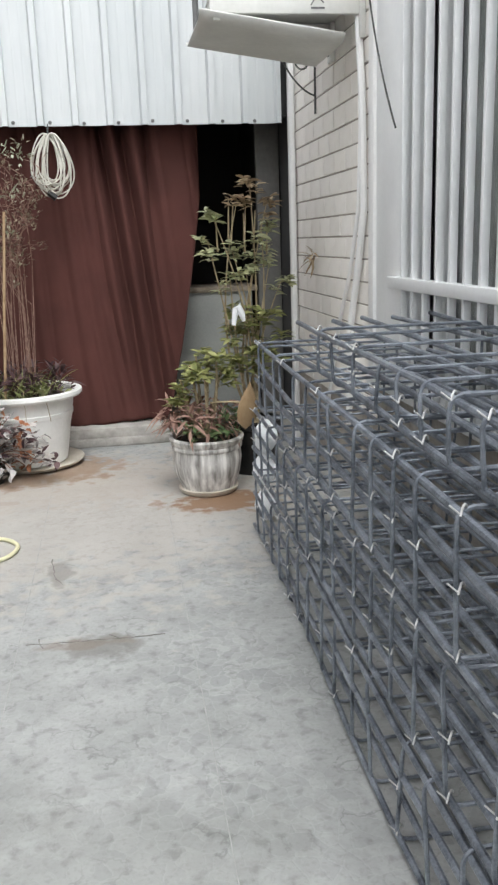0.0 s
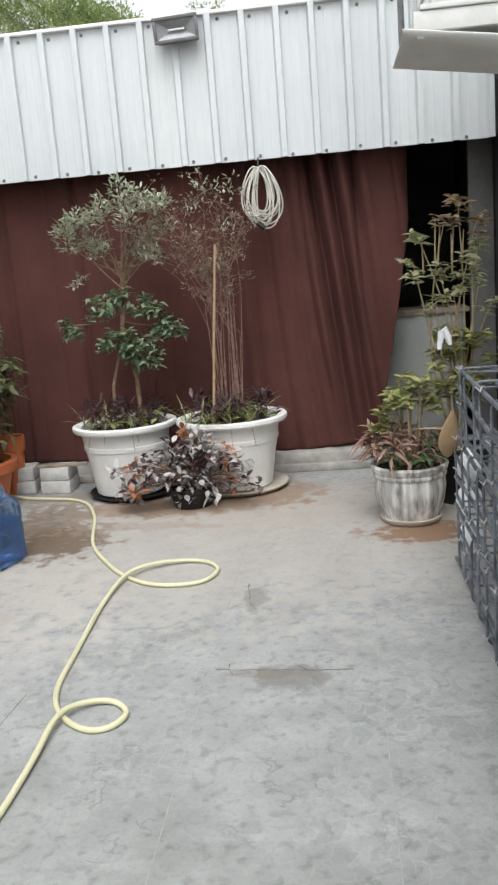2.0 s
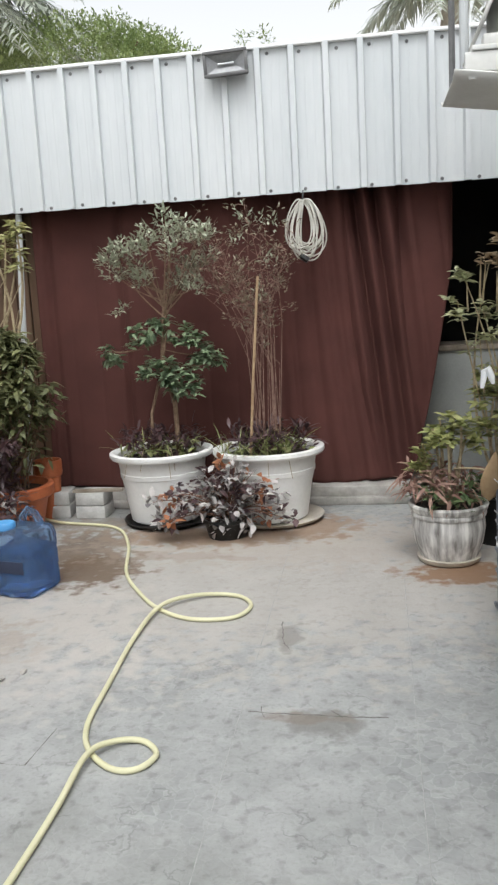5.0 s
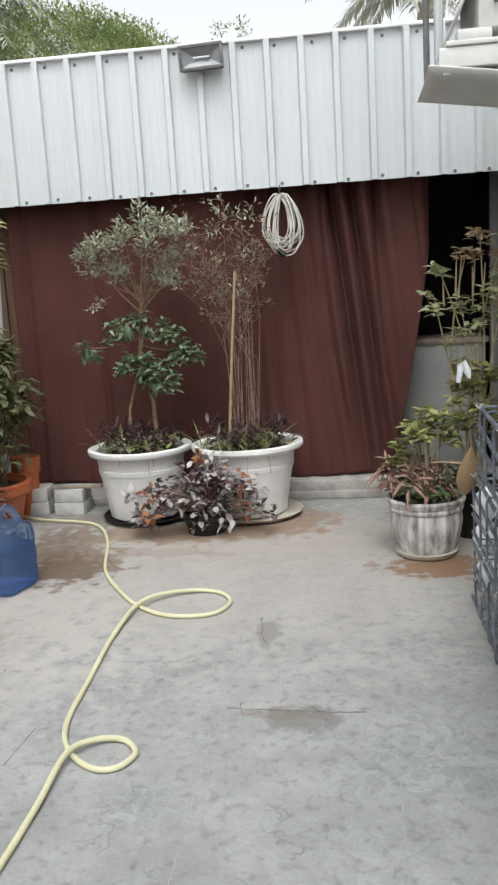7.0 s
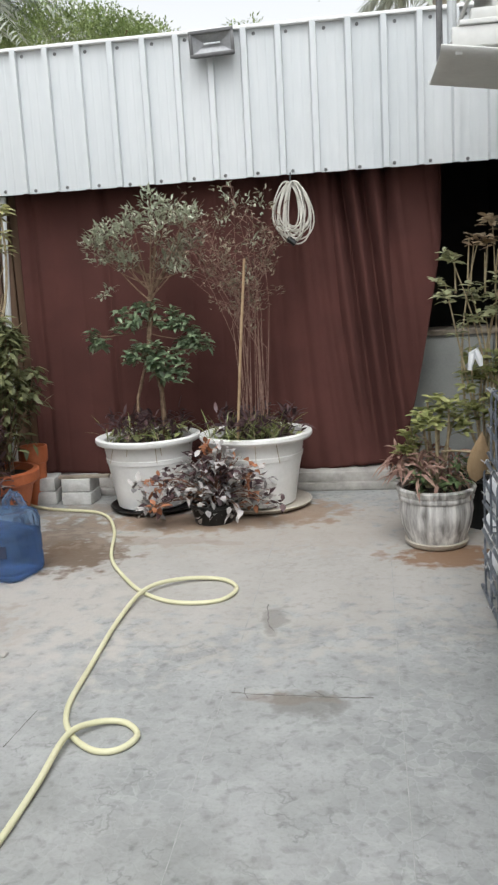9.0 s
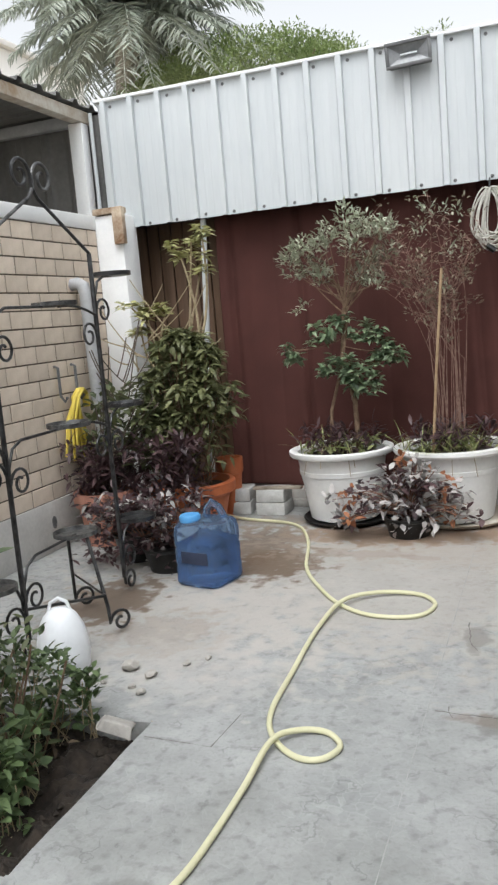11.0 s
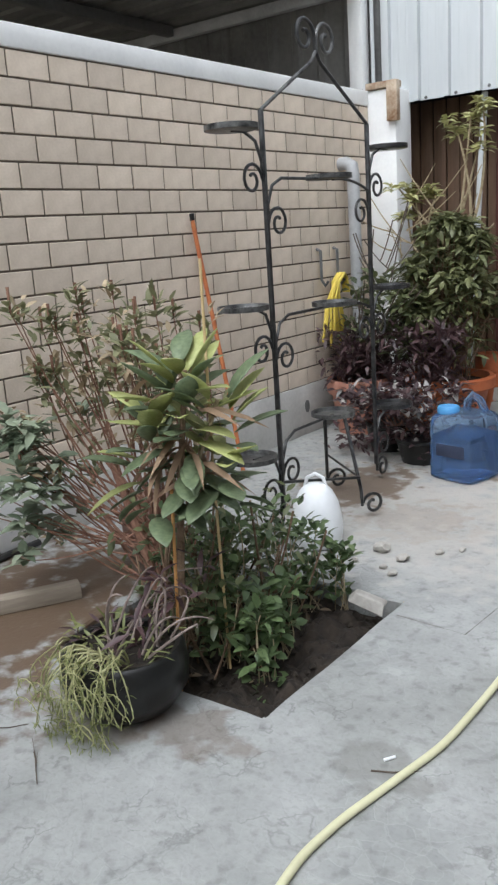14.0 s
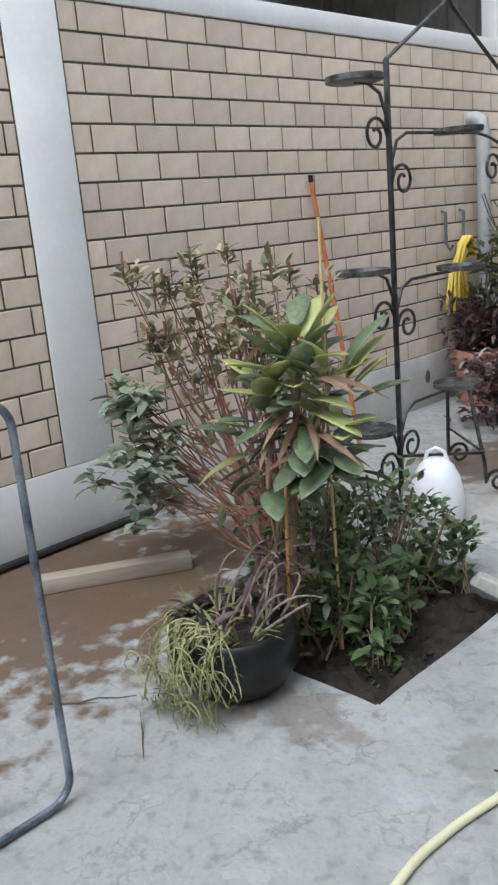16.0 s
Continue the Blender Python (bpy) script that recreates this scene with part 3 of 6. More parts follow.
def store_behind():
    w = thing("store_room", "dark open store room behind the maroon curtain", "room", kind="structure")
    # walls, roof and lintel carry the room's darkness in their colour
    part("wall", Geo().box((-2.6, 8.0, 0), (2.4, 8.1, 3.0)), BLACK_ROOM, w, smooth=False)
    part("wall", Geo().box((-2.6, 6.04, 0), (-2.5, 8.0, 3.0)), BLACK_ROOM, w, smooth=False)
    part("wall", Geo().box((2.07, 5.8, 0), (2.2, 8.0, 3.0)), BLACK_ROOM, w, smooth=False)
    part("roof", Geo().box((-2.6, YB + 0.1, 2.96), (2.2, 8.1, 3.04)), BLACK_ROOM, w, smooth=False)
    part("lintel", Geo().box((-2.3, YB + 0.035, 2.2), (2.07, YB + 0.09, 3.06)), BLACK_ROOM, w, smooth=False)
    for i in range(7):
        part("slat", Geo().box((-2.28 + i * 0.105, 6.08 + rnd(0, 0.01), 0.0), (-2.185 + i * 0.105, 6.11, 2.19), 0.004), BROWN_WOOD, w, "dark brown wooden slat")
    cab = thing("cabinet", "pale grey low cabinet standing in the dark store opening", "cabinet")
    part("body", Geo().box((1.25, 6.25, 0.0), (1.86, 6.7, 1.02), 0.01), CURTAIN_GREY, cab)
    part("worktop", Geo().box((1.22, 6.22, 1.02), (1.9, 6.73, 1.06), 0.008), PLANK_WOOD, cab, "light brown worn top board")
    part("door", Geo().box((1.27, 6.235, 0.1), (1.84, 6.25, 1.0), 0.004), CURTAIN_GREY, cab)
    solo("partition", Geo().box((1.89, 6.1, 0.0), (2.06, 6.16, 2.95), 0.006), DARK_SHED, "dark grey upright boarding beside the store opening", "panel", kind="structure")


store_behind()


def curtain():
    def fn(u, v):
        z = 0.132 + v * 2.053
        right = 1.13 + 0.33 * min(1.0, max(0.0, z - 0.1) / 1.6) ** 0.8
        x = -1.52 + u * (right + 1.52)
        s = x + 0.22 * (1 - v) * max(0.0, min(1, (x - 0.2) / 0.6)) * -1
        d = 0.012 * math.sin(s * 9 + 0.6 * math.sin(s * 2.3)) + 0.003 * math.sin(s * 23 + 1.3)
        k = max(0.0, min(1, (s - 0.15) / 0.4))
        crease = (1 - abs(math.sin(s * 8.7 + 0.5 * math.sin(z * 1.5)))) ** 3
        fine = (1 - abs(math.sin(s * 15.5 + 1.1))) ** 4
        d += k * (0.07 * crease * (0.6 + 0.4 * v) + 0.015 * fine) + (1 - k) * 0.004 * fine
        for c, deep in ((0.79, 0.12), (0.93, 0.09)):
            d += deep * math.exp(-((s - c) / 0.034) ** 2) * (0.3 + 0.7 * v)
        for c in (-1.42, -0.88, 0.24, 0.45, 0.6):
            d += 0.03 * math.exp(-((s - c) / 0.028) ** 2)
        for c, rise, wide in ((0.7, 0.05, 0.05), (0.86, 0.06, 0.04), (1.01, 0.08, 0.05), (1.14, 0.05, 0.04)):
            d -= rise * math.exp(-((s - c) / wide) ** 2) * (0.4 + 0.6 * v)
        d += 0.008 * noise.noise(Vector((x * 3, z * 2.2, 0)))
        return (x, 5.91 + d, z + 0.01 * math.sin(x * 8) * (1 - v))
    c = thing("curtain", "maroon heavy cloth curtain, pleated, hung across the opening", "curtain")
    ob = part("cloth", Geo().grid(fn, 420, 80), CLOTH, c)
    ob.modifiers.new("thickness", "SOLIDIFY").thickness = 0.004
    part("rail", Geo().tube([(-2.1, 5.84, 2.2), (2.05, 5.84, 2.2)], 0.012, 8), BLACK_ROOM, c, "dark curtain rail")
    solo("pole", Geo().tube([(-1.68, 5.79, 0.126), (-1.56, 5.79, 2.15)], 0.022, 10), WHITE_STEEL, "white upright tube beside the curtain edge", "pole")


curtain()


def shed():
    s = thing("shed", "open-sided shed with a corrugated roof behind the brick wall", "shed", kind="structure")
    def roof(u, v):
        y = 1.2 + u * 4.7
        p = (y / 0.225) % 1
        rib = 0.032 * max(0.0, min(1, (0.16 - abs(p - 0.5)) / 0.06))
        return (-6.2 + v * 3.85, y, 3.035 + rib)
    ob = part("roof_sheet", Geo().grid(roof, 420, 2), DARK_SHED, s, "weathered grey ribbed roof sheet", smooth=False)
    ob.modifiers.new("thickness", "SOLIDIFY").thickness = 0.004
    part("edge_beam", Geo().box((-2.47, 1.2, 2.935), (-2.38, 5.76, 3.02), 0.006), CREAM_STEEL, s, "cream painted beam with rust spots")
    part("back_beam", Geo().box((-6.2, 5.64, 2.92), (-2.48, 5.71, 3.0), 0.006), PIPE_GREY, s, "grey painted beam")
    part("middle_beam", Geo().box((-4.2, 1.2, 2.94), (-4.13, 5.63, 3.02), 0.006), DARK_SHED, s)
    part("post", Geo().box((-2.5, 5.62, 2.24), (-2.39, 5.72, 2.934), 0.006), WHITE_PAINT, s, "white square post")
    part("pipe", Geo().tube([(-2.345, 5.69, 2.24), (-2.345, 5.69, 3.0)], 0.014, 8), WHITE_STEEL, s)
    def back(u, v):
        x = -6.2 + u * 3.9
        p = (x / 0.225) % 1
        return (x, 5.78 - 0.02 * max(0.0, min(1, (0.2 - abs(p - 0.5)) / 0.08)), v * 3.0)
    part("back_sheet", Geo().grid(back, 240, 1), DARK_SHED, s, "dull grey ribbed back sheet", smooth=False)
    part("side_wall", Geo().box((-6.3, 1.0, 0), (-6.2, 5.8, 3.0)), DARK_SHED, s, smooth=False)
    br = thing("bracket", "rusty timber and steel bracket on the pillar top", "bracket")
    part("board", Geo().box((-2.31, 5.5, 2.242), (-2.08, 5.6, 2.285), 0.006), RUST, br)
    part("plate", Geo().box((-2.14, 5.48, 2.02), (-2.06, 5.535, 2.282), 0.005), RUST, br)


shed()


def right_wall():
    w = thing("wall_right", "house wall of cream painted brick", "wall", kind="structure")
    part("wall_core", Geo().box((XR + 0.006, 3.8, 0), (XR + 0.25, 5.72, 3.4)), PALE_MORTAR, w, smooth=False)
    part("wall_core", Geo().box((XR + 0.006, -3.6, 0), (XR + 0.25, 3.8, 0.75)), PALE_MORTAR, w, smooth=False)
    part("wall_core", Geo().box((XR + 0.012, -3.6, 0.75), (XR + 0.25, 1.2, 3.4)), PALE_MORTAR, w, smooth=False)
    part("wall_core", Geo().box((XR + 0.012, 1.2, 3.3), (XR + 0.25, 3.8, 3.4)), PALE_MORTAR, w, smooth=False)
    part("corner_trim", Geo().box((XR - 0.012, 5.6, 0), (XR + 0.1, 5.735, 3.4), 0.006), WHITE_PAINT, w, "white painted corner strip")
    win = thing("window_1", "steel framed window behind upright grey-white security bars", "window", kind="structure")
    part("window_frame", Geo().box((XR - 0.05, 3.72, 0.72), (XR + 0.08, 3.795, 3.32), 0.006), WHITE_PAINT, win, "white painted outer strip")
    part("window_frame", Geo().box((XR - 0.035, 3.36, 0.76), (XR + 0.08, 3.719, 3.239), 0.006), GRILLE, win)
    part("window_frame", Geo().box((XR - 0.05, 1.2, 0.72), (XR + 0.08, 1.3, 3.32), 0.006), GRILLE, win)
    part("window_frame", Geo().box((XR - 0.045, 1.3, 3.24), (XR + 0.08, 3.72, 3.32), 0.006), GRILLE, win)
    part("window_sill", Geo().box((XR - 0.06, 1.2, 0.7), (XR + 0.1, 3.8, 0.76), 0.006), GRILLE, win)
    part("rail", Geo().box((XR - 0.075, 1.3, 1.175), (XR - 0.03, 3.45, 1.225), 0.005), GRILLE, win)
    y = 3.31
    while y > 1.35:
        part("bar", Geo().box((XR - 0.062, y - 0.011, 0.76), (XR - 0.032, y + 0.011, 3.25), 0.004), GRILLE, win)
        y -= 0.128
    for y in (3.3, 2.55, 1.8):
        part("mullion", Geo().box((XR + 0.1, y - 0.035, 0.76), (XR + 0.14, y + 0.035, 3.3), 0.004), GRILLE, win)
    part("pane", Geo().box((XR + 0.146, 1.2, 0.75), (XR + 0.15, 3.8, 3.3)), GLASS, win, "faintly reflecting glass pane", smooth=False)
    def blind(u, v):
        y = 1.1 + u * 2.75
        return (XR + 0.19 + 0.012 * math.sin(y * 42) + 0.006 * math.sin(y * 17 + 1), y, 0.65 + v * 2.7)
    part("net_curtain", Geo().grid(blind, 260, 2), NET, win, "pale grey pleated net curtain")
    # black sheet added to stand for the unlit room behind the window
    part("unlit_backing", Geo().box((XR + 0.22, 1.0, 0.6), (XR + 0.24, 3.9, 3.4)), BLACK_ROOM, win, smooth=False)
    # pipes and cables on the wall
    solo("drain_pipe", Geo().tube([(XR - 0.03, 5.52, 0.0), (XR - 0.03, 5.5, 3.3)], 0.022, 10), WHITE_PAINT, "white drain pipe fixed in the wall corner", "pipe")
    solo("hose_pipe", Geo().tube([(XR - 0.025, 4.22, 0.4), (XR - 0.025, 4.18, 0.94), (XR - 0.025, 4.04, 1.25), (XR - 0.025, 3.94, 1.53), (XR - 0.025, 3.97, 2.05), (XR - 0.025, 4.05, 2.51), (XR - 0.025, 4.14, 3.1)], 0.018, 8), WHITE_PAINT, "white flexible drain tube down the brick wall", "pipe")
    solo("conduit", Geo().tube([(XR - 0.02, 4.7, 0.4), (XR - 0.02, 4.43, 0.92), (XR - 0.02, 4.2, 1.22), (XR - 0.02, 4.05, 1.53), (XR - 0.02, 4.01, 1.9), (XR - 0.02, 4.02, 2.2)], 0.011, 8), WHITE_PAINT, "thin white conduit beside the drain tube", "pipe")
    solo("cable", Geo().tube(arc((XR - 0.06, 3.86, 2.75), (XR - 0.08, 3.33, 1.82), 0.0, 12, (0, 0.05, -0.03)), 0.004, 6), CABLE_BLACK, "black loose cable beside the window bars", "cable")
    g = Geo()
    g.tube([(XR - 0.01, 4.95, 2.1), (XR - 0.01, 4.95, 2.52)], 0.006, 6)
    g.tube(arc((XR - 0.01, 4.95, 2.5), (XR - 0.34, 4.95, 2.5), 0.01), 0.006, 6).tube(spiral((XR - 0.34, 4.95, 2.465), 0.035, 0.8, math.pi / 2, (1, 0, 0), (0, 0, 1)), 0.005, 6)
    g.tube(arc((XR - 0.26, 4.95, 2.5), (XR - 0.01, 4.95, 2.2), 0.06), 0.005, 6).tube(spiral((XR - 0.08, 4.95, 2.38), 0.06, 1.3, 0.4, (1, 0, 0), (0, 0, 1)), 0.005, 6)
    solo("plant_hanger", g, IRON_WORN, "thin scrolled iron plant hanger on the house wall", "hanger")
    g = Geo()
    for _ in range(16):
        a = rnd(0, math.tau)
        g.leaf((XR - 0.02, 5.0, 1.27 + rnd(-0.03, 0.05)), (-abs(math.cos(a)) * 0.4, math.sin(a), rnd(-1.2, 0.9)), rnd(0.06, 0.13), 0.014, 0.3)
    solo("dry_sprig", g, G_DRY, "dried plant sprig hanging on the house wall", "plant")
    return w


WALL_RIGHT = right_wall()


def enclosure():
    # unseen wall added to close the yard; kept low so more skylight enters
    w = thing("wall_back", "plain pale yard wall assumed behind the viewer, out of view", "wall", kind="structure")
    part("wall_core", Geo().box((-2.6, -3.8, 0), (2.4, -3.6, 2.2)), PALE_BRICK, w, smooth=False)


enclosure()


def air_conditioner():
    ac = thing("air_conditioner", "aged white air conditioner on a wall shelf", "air conditioner")
    part("body", Geo().box((1.5, 4.02, 2.56), (2.05, 4.6, 3.15), 0.02), AC_WHITE, ac)
    def skirt(u, v):
        return (1.4 + 0.22 * v, 3.98 + u * 0.64, 2.575 + v * 0.5)
    ob = part("side_hood", Geo().grid(skirt, 4, 4), AC_WHITE, ac, "slanting aged side panel")
    ob.modifiers.new("thickness", "SOLIDIFY").thickness = 0.016
    part("foot", Geo().box((1.41, 4.0, 2.515), (1.56, 4.08, 2.56), 0.006), AC_WHITE, ac)
    part("foot", Geo().box((1.41, 4.52, 2.515), (1.56, 4.6, 2.56), 0.006), AC_WHITE, ac)
    for i in range(9):
        part("louvre", Geo().box((1.57 + i * 0.05, 4.0, 2.66), (1.59 + i * 0.05, 4.018, 3.08)), LAMP_GREY, ac)
    sh = thing("shelf_bracket", "white steel bracket shelf below the air conditioner", "bracket")
    for y in (4.0, 4.54):
        part("beam", Geo().box((1.33, y, 2.405), (2.055, y + 0.035, 2.49), 0.005), AC_WHITE, sh)
        part("upright", Geo().box((1.345, y + 0.005, 2.375), (1.375, y + 0.03, 2.404), 0.003), AC_WHITE, sh)
        part("wall_plate", Geo().box((2.03, y - 0.02, 2.3), (2.058, y + 0.05, 2.72), 0.005), AC_WHITE, sh)
        for z in (2.33, 2.6, 2.66):
            part("bolt", Geo().box((2.024, y + 0.012, z), (2.0295, y + 0.026, z + 0.014), 0.001), BOLT, sh)
    part("board", Geo().box((1.36, 3.99, 2.492), (2.05, 4.6, 2.514), 0.004), AC_WHITE, sh)
    mark = Geo().tube([(1.8, 3.998, 2.44), (1.815, 3.998, 2.462), (1.84, 3.998, 2.468), (1.862, 3.998, 2.45)], 0.003, 6).box((1.8, 3.996, 2.424), (1.865, 3.9995, 2.432))
    part("mark", mark, BOLT, sh, "small worn dark mark")
    part("pole", Geo().tube([(1.4, 4.65, 2.49), (1.4, 4.65, 3.6)], 0.024, 8), WHITE_STEEL, sh)
    part("pole", Geo().tube([(1.335, 4.62, 2.45), (1.335, 4.62, 3.6)], 0.016, 8), LAMP_GREY, sh)
    def tray(u, v):
        return (1.28 + 0.68 * u, 3.98 + 0.66 * v, 2.39 - 0.1 * u + 0.03 * max(abs(v - 0.5) * 2 - 0.85, 0) / 0.15)
    ob = part("drip_tray", Geo().grid(tray, 12, 20), AC_WHITE, sh, "stained pale drip tray")
    ob.modifiers.new("thickness", "SOLIDIFY").thickness = 0.006


air_conditioner()


def floodlight():
    f = thing("floodlight", "grey square floodlight fixed to the cladding top", "lamp")
    m = Matrix.Translation((0.012, YB - 0.1, 2.978)) @ Matrix.Rotation(radians(4), 4, "X") @ Matrix.Rotation(radians(-2), 4, "Y")
    f.matrix_basis = m @ Matrix.Diagonal((0.88, 1, 0.92, 1))
    g = Geo().box((-0.165, -0.03, -0.085), (0.165, -0.012, -0.062), 0.004).box((-0.165, -0.03, 0.062), (0.165, -0.012, 0.085), 0.004)
    g.box((-0.165, -0.03, -0.062), (-0.14, -0.012, 0.062), 0.004).box((0.14, -0.03, -0.062), (0.165, -0.012, 0.062), 0.004)
    part("frame", g, LAMP_GREY, f)
    part("housing", Geo().box((-0.155, 0.022, -0.078), (0.155, 0.06, 0.078), 0.01), LAMP_GREY, f)
    r = Geo()
    r.v += [Vector(p) for p in ((-0.14, -0.015, -0.062), (0.14, -0.015, -0.062), (0.14, -0.015, 0.062), (-0.14, -0.015, 0.062), (-0.05, 0.02, 0), (0.05, 0.02, 0))]
    r.f += [[0, 1, 5, 4], [2, 3, 4, 5], [1, 2, 5], [3, 0, 4]]
    part("reflector", r, LAMP_DISH, f, "faceted silver reflector", smooth=False)
    part("bulb", Geo().tube([(-0.06, -0.002, 0), (0.06, -0.002, 0)], 0.006, 8), MILKY, f)
    part("bracket", Geo().box((-0.02, 0.05, -0.03), (0.02, 0.085, 0.03), 0.003), LAMP_GREY, f)


floodlight()


# ---- distance ----
def palm(x, y, crown, reach, count, label):
    p = thing("palm_tree", label, "palm", group="palms behind the yard")
    pts = [(x + 0.15 * math.sin(i * 0.7), y, -0.2 + (crown + 0.2) * i / 10) for i in range(11)]
    part("trunk", Geo().tube(pts, [0.5 - 0.012 * i for i in range(11)], 12), PALM_BARK, p)
    g = Geo()
    for i in range(count):
        a, e = i * 2.4, rnd(-0.3, 1.25)
        d = Vector((math.cos(a) * math.cos(e), math.sin(a) * math.cos(e), math.sin(e)))
        ln = reach * rnd(0.75, 1.1)
        rib = [Vector((x, y, crown)) + d * ln * t - Vector((0, 0, 0.55 * ln * t * t)) for t in [k / 16 for k in range(17)]]
        g.tube(rib, [0.03 - 0.0016 * k for k in range(17)], 4)
        for k in range(2, 17):
            w = (rib[k] - rib[k - 1]).normalized()
            s = w.cross(Vector((0, 0, 1))).normalized()
            for q in range(4):
                c = rib[k - 1].lerp(rib[k], q / 4)
                for sg in (-1, 1):
                    l = 0.95 * (1 - abs(k / 16 - 0.45)) * rnd(0.8, 1.1)
                    g.leaf(c, w * 0.7 + s * sg + Vector((0, 0, rnd(-0.45, 0.3))), l, 0.062, 0.3, 0.1)
    part("crown", g, G_PALM, p)


palm(-11.6, 25, 11.1, 5.0, 100, "tall date palm with grey-green fronds paled by haze")
palm(3.6, 26, 10.6, 3.4, 44, "smaller date palm beyond the cladding")


def broad_tree():
    t = thing("tree", "broad leafy tree with a light green crown beyond the yard", "tree")
    g = Geo().tube([(-8, 26, -0.2), (-8.1, 26, 3), (-7.9, 26, 6)], [0.3, 0.25, 0.2], 10)
    for _ in range(9):
        a = rnd(0, math.tau)
        g.tube(arc((-7.95, 26, rnd(4.5, 6)), (-8 + 3 * math.cos(a), 26 + 2 * math.sin(a), rnd(7, 9)), -0.3), [0.12 - 0.012 * i for i in range(9)], 6)
    part("trunk", g, BARK, t)
    c = Geo()
    for i in range(420):
        a, q = rnd(0, math.tau), math.sqrt(rnd(0.05, 1))
        u, w = q * math.cos(a), q * math.sin(a)
        cx, cy = -8.1 + 4.6 * u, 26 + 2.6 * w
        cz = 7.75 + (2.2 + 0.5 * noise.noise(Vector((cx, cy, 1)))) * math.sqrt(max(0, 1 - q * q)) * rnd(0.6, 1.05)
        tuft(c, (cx, cy, cz), (0.45, 0.45, 0.32), 75, 0.12, 0.05, 0.2, (-0.2, 1.4))
    for _ in range(20):
        tuft(c, (rnd(-3.0, -1.6), 25.6, rnd(8.3, 9.2)), (0.2, 0.2, 0.15), 8, 0.14, 0.05)
    part("crown", c, G_TREE, t)


broad_tree()


def far_house():
    h = thing("house", "distant pale villa with a balustraded roof", "house")
    part("wall", Geo().box((-38, 42, -0.2), (-28.5, 52, 18.0), 0.1), SKY_BUILDING, h)
    part("cornice", Geo().box((-38.3, 41.7, 18.0), (-28.2, 52.3, 18.35), 0.05), SKY_BUILDING, h)
    part("rail", Geo().box((-38.1, 41.85, 19.35), (-28.4, 42.1, 19.5), 0.03), SKY_BUILDING, h)
    me = Geo().lathe([(0.1, 0), (0.06, 0.1), (0.13, 0.4), (0.06, 0.8), (0.1, 1.0)], n=8).mesh("baluster", SKY_BUILDING, True)
    for i in range(24):
        b = new("baluster", me)
        b.parent = h
        b.location = (-38 + i * 0.41, 41.97, 18.35)


far_house()


# ---- things ----
def cage(x0, x1, z0, z1, y0, y1, step, bars, label, lean=0.0, over=0.05):
    """A bundle of long bars tied inside bent square stirrups."""
    c = thing("rebar_cage", label, "rebar cage", group="stacked rebar cages")
    r = 0.0052
    spots = []

    def fan(p):
        return (p[0] + 0.02 * (p[1] - 1.5) * (x1 - p[0]) / (x1 - x0), p[1], p[2])
    for i in range(bars[0]):
        x = x0 + (x1 - x0) * i / (bars[0] - 1)
        spots += [(x, z0), (x, z1)]
    for i in range(1, bars[1] - 1):
        z = z0 + (z1 - z0) * i / (bars[1] - 1)
        spots += [(x0, z), (x1, z)]
    for x, z in spots:
        dx = 0.012 if x < (x0 + x1) / 2 else -0.012
        dz = 0.012 if z < (z0 + z1) / 2 else -0.012
        a, b = y0 - rnd(0, 0.05), y1 + over + rnd(-0.06, 0.06)
        sx, sz = rnd(-0.012, 0.012), rnd(-0.014, 0.014)
        pts = [(x + dx + sx * math.sin(i * 1.3), a + (b - a) * i / 8, z + dz + sz * math.sin(i * 0.9) - lean * i / 8) for i in range(9)]
        part("long_bar", Geo().tube([fan(p) for p in pts], 0.0088, 8), REBAR, c)
    y = y0 + 0.06
    rad = 0.03
    while y < y1:
        pts = []
        tilt, skew = rnd(-0.05, 0.05), rnd(-0.04, 0.04)
        for cx, cz, a0 in ((x1 - rad, z1 - rad, 0), (x0 + rad, z1 - rad, 90), (x0 + rad, z0 + rad, 180), (x1 - rad, z0 + rad, 270)):
            for k in range(4):
                a = radians(a0 + k * 30)
                pts.append((cx + rad * math.cos(a), y + tilt * (cz - z0) / (z1 - z0) + skew * (cx - x0) / (x1 - x0), cz + rad * math.sin(a) - lean * (y - y0) / (y1 - y0)))
        part("stirrup", Geo().tube([fan(p) for p in pts], r, 6, closed=True), REBAR, c)
        for cx, cz in ((x0 + 0.006, z1 - 0.006), (x0 + 0.006, z0 + 0.02), (x0 + 0.006, (z0 + z1) / 2)):
            if rnd(0, 1) < 0.5:
                continue
            g = Geo()
            g.tube(arc((cx - 0.01, y - 0.012, cz), (cx + 0.014, y + 0.014, cz + 0.004), -0.014, 5), 0.0024, 5)
            g.tube(arc((cx - 0.006, y, cz), (cx - 0.022, y + 0.01, cz + 0.014), 0, 2), 0.0018, 5)
            for v in g.v:
                v.z -= lean * (y - y0) / (y1 - y0)
                v.x += 0.02 * (y - 1.5)
            part("wire_tie", g, TIE, c, "pale twisted tie wire")
        y += step * rnd(0.8, 1.2)


for k, (z0, z1, y1, rise) in enumerate(((0.012, 0.3, 3.72, 0.0), (0.312, 0.61, 3.7, 0.01), (0.622, 0.925, 3.62, 0.04))):
    cage(1.372 + 0.004 * (k % 2), 1.985, z0, z1, 0.25, y1, 0.19, (5, 4), "wide blue-grey steel rebar cage stacked beside the house wall", -rise)
cage(1.425, 2.0, 0.935, 1.085, 0.22, 2.62, 0.185, (5, 2), "shallow blue-grey steel rebar cage on top of the stack", -0.03, 0.3)


